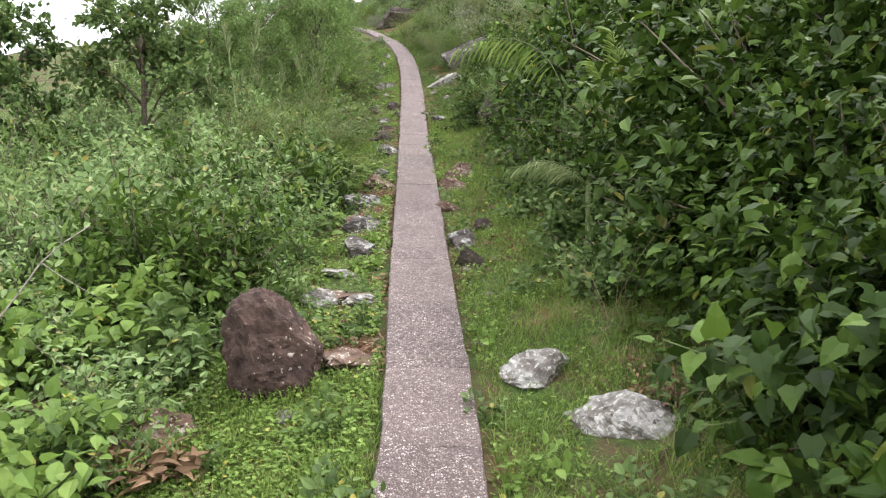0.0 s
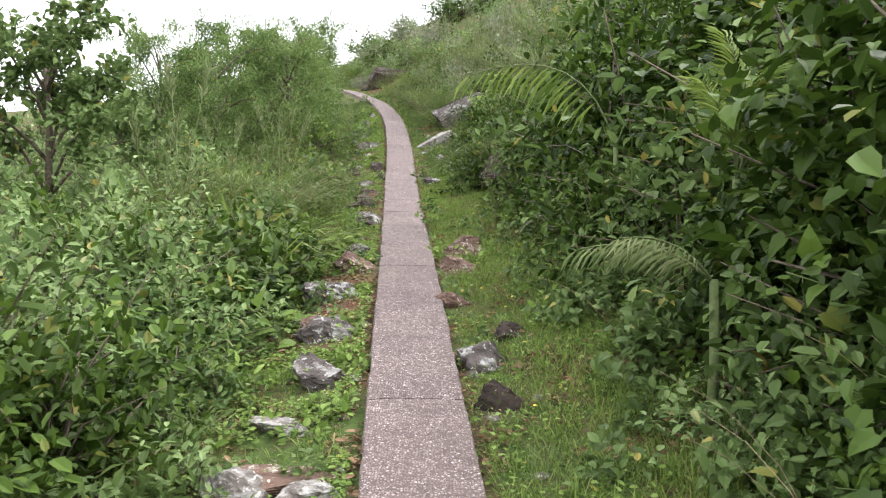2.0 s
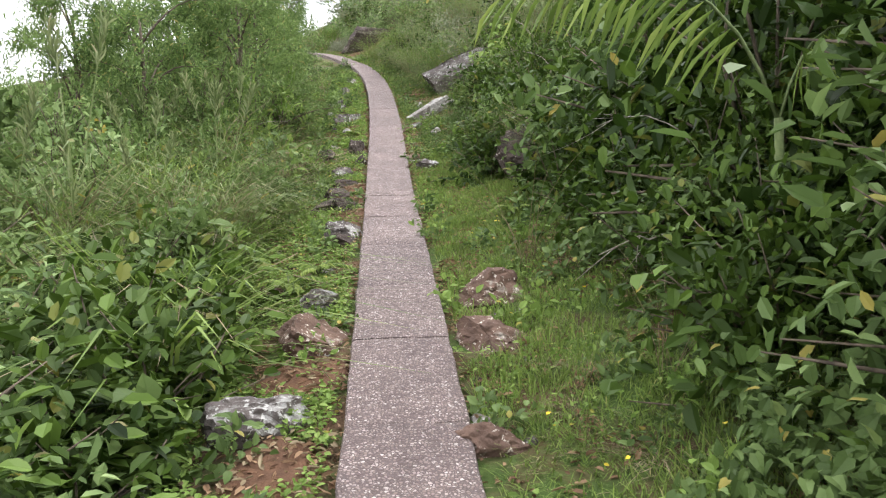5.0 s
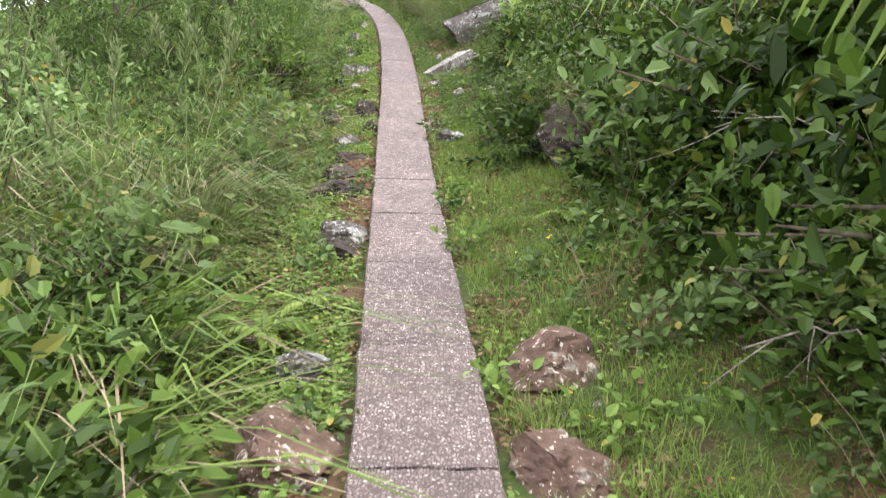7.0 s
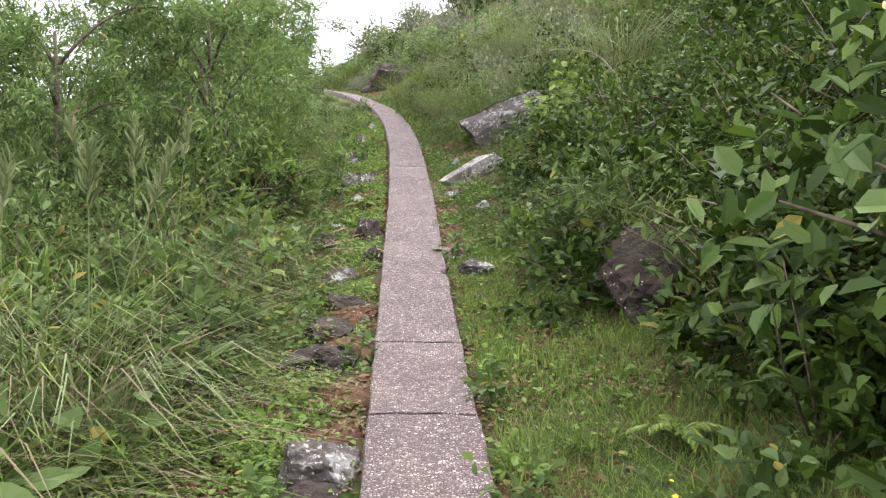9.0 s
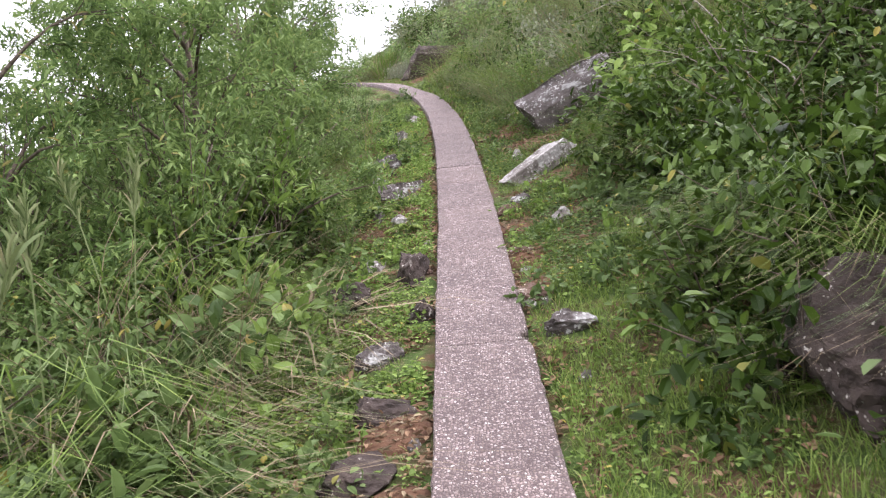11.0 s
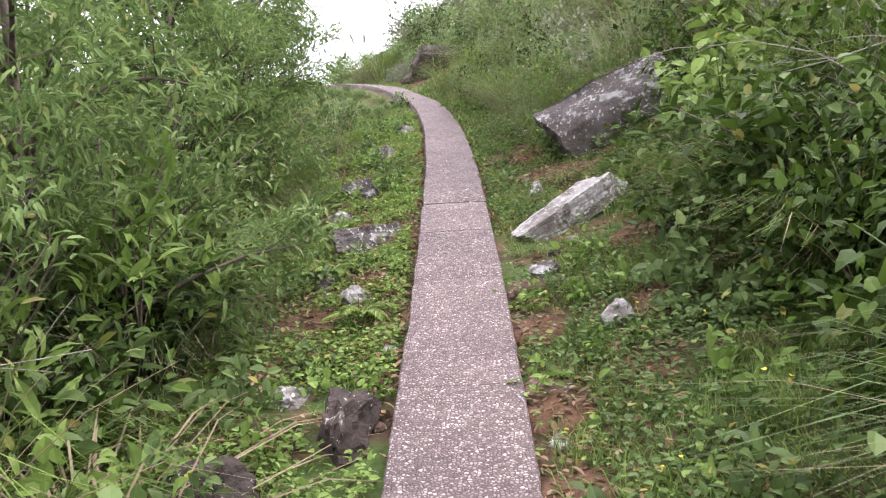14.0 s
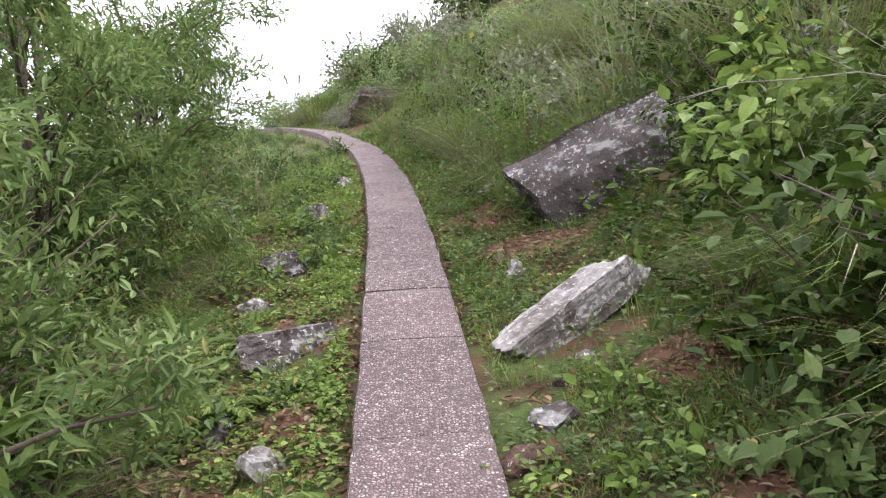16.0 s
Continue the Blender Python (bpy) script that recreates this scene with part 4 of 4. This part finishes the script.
STALKS = [stalk_clump(61), stalk_clump(62)]
fill(9.5, 27.0, -2.6, -1.15, 1.0, [(0.8, STALKS, 1.0)], seed=25)
fill(13.5, 19.5, -2.3, -1.3, 0.42, [(0.4, LONG_GRASS, 0.9), (0.25, DRY_GRASS, 1.15), (0.2, STALKS, 0.95)], seed=30)
fill(12.6, 16.4, -2.1, -1.15, 0.42, [(0.2, DRY_GRASS, 1.4), (0.3, STALKS, 1.2)], seed=33)
fill(13.6, 16.6, -1.7, -0.95, 0.3, [(0.45, HERBS, 1.4), (0.2, LOW_GRASS, 1.6)], seed=45)
fill(16.6, 20.0, -1.8, -1.25, 0.36, [(0.25, HERBS[1:], 1.1), (0.25, LOW_DARK, 1.0), (0.25, LONG_GRASS, 0.6), (0.1, DRY_GRASS, 0.9), (0.15, STALKS, 0.9)], seed=46)
fill(25.5, 37.0, -1.45, -0.5, 0.36, [(0.45, SMALL_LOW, 0.6), (0.35, MID_GRASS, 0.7)], seed=47)
fill(10.8, 13.5, -2.4, -1.3, 0.6, [(0.4, DRY_GRASS, 1.0), (0.3, STALKS, 0.9)], seed=31)
fill(13.0, 21.0, 1.7, 3.0, 0.9, [(0.8, STALKS, 0.9)], seed=26)
fill(3.0, 12.0, 1.3, 2.4, 1.2, [(0.6, STALKS, 0.8)], seed=27)
DRY_WEED = shrub("dry_weed", "dried brown weed with small withered leaves", "dry weeds", 0.3, 0.3, 26, 12, 0.03, 0.016, SCRAP, DEAD_LEAF, BARK, 195, low=0.0, thick=0.004, category="plant")
for x, y, k in ((1.35, 3.85, 1.0), (1.2, 4.15, 0.8), (0.5, 9.1, 0.5), (0.45, 8.7, 0.45), (0.25, 18.9, 0.8), (0.4, 18.3, 0.8), (-0.95, 13.4, 0.4), (-1.0, 9.6, 0.5), (0.3, 20.4, 0.6)):
    place(DRY_WEED, x, y, k)
for x, y, k in ((-1.5, 10.3, 1.3), (-1.8, 11.0, 1.3), (-1.55, 9.7, 1.2), (-1.9, 12.6, 1.0)):
    place(WIDE_GRASS, x, y, k)
for x, y in ((-2.35, 14.4), (-2.45, 15.4), (-2.1, 13.2)):
    place(TALL_GRASS[2], x, y, 1.2)
for x, y in ((0.5, 9.3), (0.42, 8.9), (0.62, 8.4), (0.3, 19.3), (0.55, 18.7)):
    place(DRY_GRASS[0], x, y, 0.45)


def bare_branch(label, root, bend, tip, thick, seed, mat=TWIG_PALE):
    """A dead branch: rooted in the bank, bent over, with a few side twigs."""
    r = np.random.default_rng(seed)
    line = bezier(np.array([root[0], root[1], ground(*root) - 0.05]), np.array(bend), np.array(tip), 10) + np.r_[np.zeros((2, 3)), r.normal(0, 0.012, (8, 3))]
    ob = thing("dead_branch", label, "branch", "bare branches in the bushes")
    part("stick", mesh_of("stick", *tube(line, thick, thick * 0.35, 6), mat, True), ob)
    for k in (4, 6, 7, 8):
        end = line[k] + (line[k + 1] - line[k]) * 1.5 + r.normal(0, 0.13, 3)
        part("twig", mesh_of("twig", *tube(bezier(line[k], (line[k] + end) / 2 + r.normal(0, 0.02, 3), end, 4), thick * 0.4, thick * 0.15, 4), mat, True), ob)


BARE = "thin bare weathered branch sticking out of the bushes"
bare_branch(BARE, (1.6, 18.6), (1.5, 18.7, 5.1), (0.3, 19.1, 4.65), 0.008, 1)
bare_branch(BARE, (1.5, 18.5), (1.2, 18.5, 4.4), (0.22, 19.05, 4.25), 0.005, 2)
bare_branch(BARE, (1.4, 18.0), (1.1, 18.2, 4.1), (0.65, 18.5, 3.85), 0.005, 3)
bare_branch(BARE, (1.2, 9.5), (1.1, 9.8, 2.0), (0.72, 9.95, 1.7), 0.008, 4)
bare_branch(BARE, (1.6, 10.6), (1.4, 10.7, 2.7), (0.9, 11.0, 2.45), 0.006, 5)
bare_branch(BARE, (1.5, 16.8), (1.6, 17.2, 4.2), (0.7, 17.9, 3.95), 0.006, 6)
bare_branch(BARE, (-2.9, 16.2), (-2.7, 16.4, 3.1), (-2.0, 16.8, 3.0), 0.005, 7)
bare_branch(BARE, (-2.4, 3.2), (-2.2, 3.5, 0.9), (-1.75, 3.9, 1.25), 0.008, 8)
bare_branch("brown gnarled limb reaching out of the narrow-leaved shrubs", (-3.9, 17.2), (-3.4, 17.4, 3.3), (-2.4, 17.8, 3.85), 0.016, 9, BARK)


# small loose stones along both edges
STONES = [tagged(new("stone", rock_mesh("stone", (0.1, 0.085, 0.07), m, 300 + k, 0.3, 9, 2)), "small loose stone in the soil beside the path", "stone", "loose stones") for k, m in enumerate((ROCK_BROWN, ROCK_GREY, ROCK_DARK, ROCK_PALE))]
stone_rng = np.random.default_rng(77)
for k in range(110):
    y = stone_rng.uniform(4.5, 28.0)
    d = stone_rng.choice([-1, 1]) * stone_rng.uniform(0.31, 0.85 if k % 3 else 0.4)
    place(STONES[stone_rng.integers(4)], mid(y) + d, y, stone_rng.uniform(0.5, 1.5), stone_rng.uniform(0, 360), sink=0.0)


# ---- bare soil ----
BARE_SOIL = [(-0.4, 22.5, 0.55), (-0.3, 21.3, 0.4), (0.2, 19.0, 0.32), (-0.88, 13.5, 0.3), (-0.8, 9.55, 0.3), (-2.35, 34.5, 0.8), (0.12, 18.0, 0.2), (-1.7, 18.45, 0.24), (-1.42, 19.05, 0.16), (-0.1, 21.3, 0.42), (-1.78, 20.35, 0.26), (-0.4, 16.6, 0.2), (-0.43, 17.2, 0.22), (-0.46, 18.0, 0.2), (-0.92, 13.0, 0.2), (-1.0, 14.2, 0.28), (-1.05, 14.9, 0.24), (-0.8, 8.7, 0.26), (-0.52, 4.9, 0.22)]


def soil_patch(x, y, size, seed):
    """A low, ragged spread of bare soil, a little proud of the ground sheet."""
    r = random.Random(seed)
    rings, spokes = 7, 22
    verts, tris = [(x, y, ground(x, y) + 0.035)], []
    for i in range(1, rings + 1):
        for j in range(spokes):
            a = 2 * math.pi * j / spokes
            reach = size * i / rings * (1 + 0.3 * noise.noise((math.cos(a) * 1.4 + seed, math.sin(a) * 1.4, 0)))
            px, py = x + math.cos(a) * reach * 0.8, y + math.sin(a) * reach
            verts.append((px, py, ground(px, py) + 0.035 * (1 - (i / rings) ** 3) - (0.03 if i == rings else 0) + 0.012 * noise.noise((px * 16, py * 16, 2))))
    for j in range(spokes):
        tris.append((0, 1 + j, 1 + (j + 1) % spokes))
        for i in range(rings - 1):
            p, q = 1 + i * spokes + j, 1 + i * spokes + (j + 1) % spokes
            tris += [(p, p + spokes, q + spokes), (p, q + spokes, q)]
    ob = new("soil_patch", mesh_of("soil_patch", verts, tris, RED_SOIL, True))
    tagged(ob, "patch of bare rust-red soil on the verge", "soil", kind="structure")


for n_patch, (x, y, size) in enumerate(BARE_SOIL):
    soil_patch(x, y, size, n_patch)


# ---- stuff on the verges ----
STONY = [(x, y - 0.1, max(a, b) * 0.8) for x, y, a, b, c, kind in ROCKS_A + ROCKS_B + ROCKS_C + ROCKS_D + ROCKS_E] + [(-0.2, 19.55, 0.7), (-1.62, 19.85, 0.55), (0.95, 3.6, 0.3)]

def strip_points(n, y0, y1, d0, d1, seed, gaps=0.0, scale=2.2, bare=True):
    """Random places on a verge; gaps: leave out where a noise is low, so that bare soil shows."""
    r = np.random.default_rng(seed)
    out = []
    while len(out) < n:
        y, d = r.uniform(y0, y1), r.uniform(d0, d1)
        x = mid(y) + d
        if noise.noise((x * scale, y * scale, seed * 1.3)) < gaps - 0.5:
            continue
        if bare and any(math.hypot(x - a, y - b) < c * 0.75 and r.uniform() < 0.85 for a, b, c in BARE_SOIL):
            continue
        if any(abs(x - a) < c * 0.5 and abs(y - b) < c * 0.5 for a, b, c in STONY) and r.uniform() < 0.85:
            continue
        out.append((x, y, ground(x, y) - 0.01))
    return np.array(out), r


def verge_grass(name, label, n, y0, y1, d0, d1, height, lean, width, mat, seed, gaps=0.0):
    p, r = strip_points(n, y0, y1, d0, d1, seed, gaps)
    h = height * r.uniform(0.4, 1.3, n) * (0.75 + 0.5 * np.array([noise.noise((a * 1.7, b * 1.7, 5.0)) for a, b, _ in p]))
    ob = new(name, mesh_of(name, *blades(p, r.normal(0, 1, (n, 2)), h, lean * r.uniform(0.2, 1.4, n), width * r.uniform(0.6, 1.4, n), 0.25, True), mat))
    return tagged(ob, label, "grass", kind="stuff")


verge_grass("lawn_grass", "short dense fresh green grass beside the concrete path", 54000, 1.5, 17.0, 0.31, 1.6, 0.13, 0.09, 0.0055, GRASS, 31, -0.2)
verge_grass("lawn_grass", "thin green grass between weeds and bare soil", 13000, 17.0, 24.0, 0.33, 1.7, 0.13, 0.09, 0.005, GRASS, 36, 0.4)
verge_grass("lawn_grass", "short green grass patches between weeds and rocks", 16000, 1.5, 5.0, -1.4, -0.26, 0.13, 0.08, 0.0055, GRASS, 32, 0.05)
verge_grass("lawn_grass", "sparse green grass between weeds and rocks", 26000, 5.0, 30.0, -1.5, -0.34, 0.1, 0.08, 0.0055, GRASS, 33, 0.33)
verge_grass("lawn_grass", "short green grass on the upper slope", 12000, 22.0, 38.0, 0.3, 2.6, 0.13, 0.08, 0.012, GRASS, 34, 0.2)
verge_grass("straw_litter", "dry straw lying between the grass blades", 12000, 4.5, 26.0, -1.7, 1.7, 0.04, 0.14, 0.0045, STRAW, 35, 0.4)


def ground_cover(name, label, n, y0, y1, d0, d1, length, width, mat, seed, gaps, rise=0.05, flat=1.0, category="plant"):
    p, r = strip_points(n, y0, y1, d0, d1, seed, gaps, bare=mat is not DEAD_LEAF)
    p[:, 2] += r.uniform(0.0, rise, n) + 0.012
    along = np.c_[r.normal(0, 1, (n, 2)), r.normal(0.1, 0.3, n)]
    face = np.array([0, 0, flat]) + r.normal(0, 0.35, (n, 3))
    s = r.uniform(0.5, 1.3, n)
    ob = new(name, mesh_of(name, *leaves(p, along, face, length * s, width * s, SCRAP), mat))
    return tagged(ob, label, category, kind="stuff")


ground_cover("creeping_weeds", "low creeping weeds with small round leaves", 60000, 1.5, 28.0, -1.6, -0.3, 0.032, 0.022, LEAF_BRIGHT, 41, 0.36, 0.07)
ground_cover("creeping_weeds", "low leafy weeds in the thin grass at the bank foot", 16000, 15.5, 25.0, 0.3, 1.7, 0.034, 0.022, LEAF_MID, 51, 0.38, 0.1)
ground_cover("creeping_weeds", "low creeping yellow-green weeds on the bank foot", 12000, 1.5, 28.0, 0.27, 1.6, 0.03, 0.02, LEAF_BRIGHT, 42, 0.45, 0.08)
ground_cover("leaf_litter", "brown dead leaves scattered on the soil", 7000, 4.5, 26.0, -1.3, -0.25, 0.05, 0.024, DEAD_LEAF, 43, 0.45, 0.03, category="leaf litter")
ground_cover("leaf_litter", "brown dead leaves scattered at the bank foot", 5000, 6.0, 26.0, 0.25, 1.6, 0.05, 0.024, DEAD_LEAF, 44, 0.52, 0.03, category="leaf litter")
ground_cover("leaf_litter", "crumbled brown litter along the path edge", 2200, 6.0, 28.0, -0.42, -0.25, 0.03, 0.016, DEAD_LEAF, 49, 0.35, 0.02, category="leaf litter")
ground_cover("leaf_litter", "crumbled brown litter along the path edge", 2200, 6.0, 28.0, 0.25, 0.42, 0.03, 0.016, DEAD_LEAF, 50, 0.35, 0.02, category="leaf litter")
ground_cover("yellow_weeds", "yellow-green moss-like weeds between the rocks", 12000, 9.0, 27.0, -1.3, -0.28, 0.024, 0.018, LEAF_BRIGHT, 48, 0.6, 0.05)
ground_cover("yellow_flowers", "tiny yellow flowers in the grass", 90, 6.0, 18.0, 0.5, 1.9, 0.022, 0.02, FLOWER, 45, 0.3, 0.16, category="flower")
# bank_leaves take the dark leaf colour to paint shade into the bush gaps.
ground_cover("bank_leaves", "low leaves under the bushes, coloured dark for the shade between them", 22000, 1.0, 24.0, 1.2, 5.5, 0.08, 0.055, LEAF_DARK, 46, 0.1, 0.22)
ground_cover("slope_leaves", "low green leaves covering the ground under the scrub", 22000, 1.0, 28.0, -6.0, -1.6, 0.075, 0.045, LEAF_MID, 47, 0.1, 0.25)


def dead_leaf_pile(x, y, count, seed):
    r = np.random.default_rng(seed)
    p = np.c_[x + r.normal(0, 0.12, count), y + r.normal(0, 0.1, count), np.zeros(count)]
    p[:, 2] = [ground(a, b) + 0.03 + r.uniform(0, 0.12) for a, b, _ in p]
    v = leaves(p, np.c_[r.normal(0, 1, (count, 2)), r.normal(0.2, 0.3, count)], np.array([0, 0, 1.0]) + r.normal(0, 0.6, (count, 3)), r.uniform(0.1, 0.17, count), r.uniform(0.035, 0.06, count), HEART)
    tagged(new("dead_leaf_pile", mesh_of("dead_leaf_pile", *v, DEAD_LEAF)), "pile of large curled brown dead leaves in the weeds", "leaf pile", kind="stuff")


dead_leaf_pile(-1.25, 3.5, 60, 71)
dead_leaf_pile(-1.62, 3.5, 50, 72)


def litter_spread(x, y, size, seed):
    """Dry leaves and straw bits over a patch of bare soil."""
    r = np.random.default_rng(seed)
    n = int(260 * size)
    q = r.normal(0, size * 0.5, (n, 2)) + np.array([x, y])
    p = np.array([(a, b, ground(a, b) + 0.04) for a, b in q])
    dry = leaves(p, np.c_[r.normal(0, 1, (n, 2)), r.normal(0, 0.25, n)], np.array([0, 0, 1.0]) + r.normal(0, 0.4, (n, 3)), r.uniform(0.02, 0.07, n), r.uniform(0.004, 0.025, n), SCRAP)
    tagged(new("dry_litter", mesh_of("dry_litter", *dry, DEAD_LEAF if seed % 2 else STRAW)), "dry leaves and straw bits on bare soil", "leaf litter", kind="stuff")


for n_patch, (x, y, size) in enumerate(BARE_SOIL):
    litter_spread(x, y, size, 400 + n_patch * 2)
    litter_spread(x, y, size, 401 + n_patch * 2)


# ---- the path: concrete slabs cast end to end ----
JOINTS = [-6.0, -3.4, -0.9, 1.4, 2.6, 3.54, 4.46, 5.55, 6.68, 8.84, 9.83, 10.81, 11.95, 13.05, 14.1, 15.62, 17.3, 18.66, 19.68, 20.54, 22.35, 25.22, 27.3, 29.6, 32.0, 34.4, 37.0, 40.0]
WIDE_JOINTS = {4.46: 0.009, 6.68: 0.012, 9.83: 0.02, 11.95: 0.009, 13.05: 0.026, 14.1: 0.024, 15.62: 0.008, 19.68: 0.012, 20.54: 0.034, 25.22: 0.018}
path = tagged(thing("path", "narrow path of worn pebbled concrete slabs with cracks", "path"), kind="structure")


def path_slab(y0, y1, number):
    """One slab: a ragged-edged strip with a rounded top edge, its sides going down into the soil."""
    steps = max(4, int((y1 - y0) / 0.07))
    rows = []
    for k in range(steps + 1):
        y = y0 + (y1 - y0) * k / steps
        slope = (mid(y + 0.05) - mid(y - 0.05)) / 0.1
        nrm = Vector((1, -slope, 0)).normalized()
        z = top(y)
        end = 0.004 if k in (0, steps) else 0.0
        row = []
        for side, dz in ((-1.0, -0.16), (-1.0, -0.014), (-0.972, 0.0), (-0.75, 0.002), (-0.5, 0.004), (-0.2, 0.004), (0.1, 0.004), (0.4, 0.004), (0.7, 0.003), (0.972, 0.0), (1.0, -0.014), (1.0, -0.16)):
            edge = WIDTH / 2 * side
            rag = 0.009 * noise.noise((y * 2.3, side * 3, 1.0)) + 0.010 * noise.noise((y * 13, side * 3, 2.0)) if abs(side) > 0.9 else 0.0
            if side > 0.9 and 15.6 < y < 15.74:
                rag -= 0.055 * math.sin((y - 15.6) / 0.14 * math.pi)
            c = Vector((mid(y), y, z + dz - end)) + nrm * (edge + rag)
            if k in (0, steps):
                joint = JOINTS[number] if k == 0 else JOINTS[number + 1]
                c.y += 0.03 * noise.noise((side * 1.6, joint * 7, 4.0)) + 0.012 * noise.noise((side * 6, joint * 7, 6.0)) + (0.004 * noise.noise((side * 9, k, 8.0)))
            row.append(c)
        rows.append(row)
    verts = [c for row in rows for c in row]
    tris = []
    for k in range(steps):
        for j in range(11):
            a = k * 12 + j
            tris += [(a, a + 1, a + 13), (a, a + 13, a + 12)]
    for base, flip in ((0, False), (steps * 12, True)):
        for j in range(1, 11):
            t = (base, base + j, base + j + 1)
            tris.append(t if not flip else t[::-1])
    tris = [t[::-1] for t in tris]
    part("concrete_slab", mesh_of("concrete_slab", [tuple(v) for v in verts], tris, CONCRETE), path)


for n_slab, (a, b) in enumerate(zip(JOINTS, JOINTS[1:])):
    path_slab(a + WIDE_JOINTS.get(a, 0.005) / 2, b - WIDE_JOINTS.get(b, 0.005) / 2, n_slab)
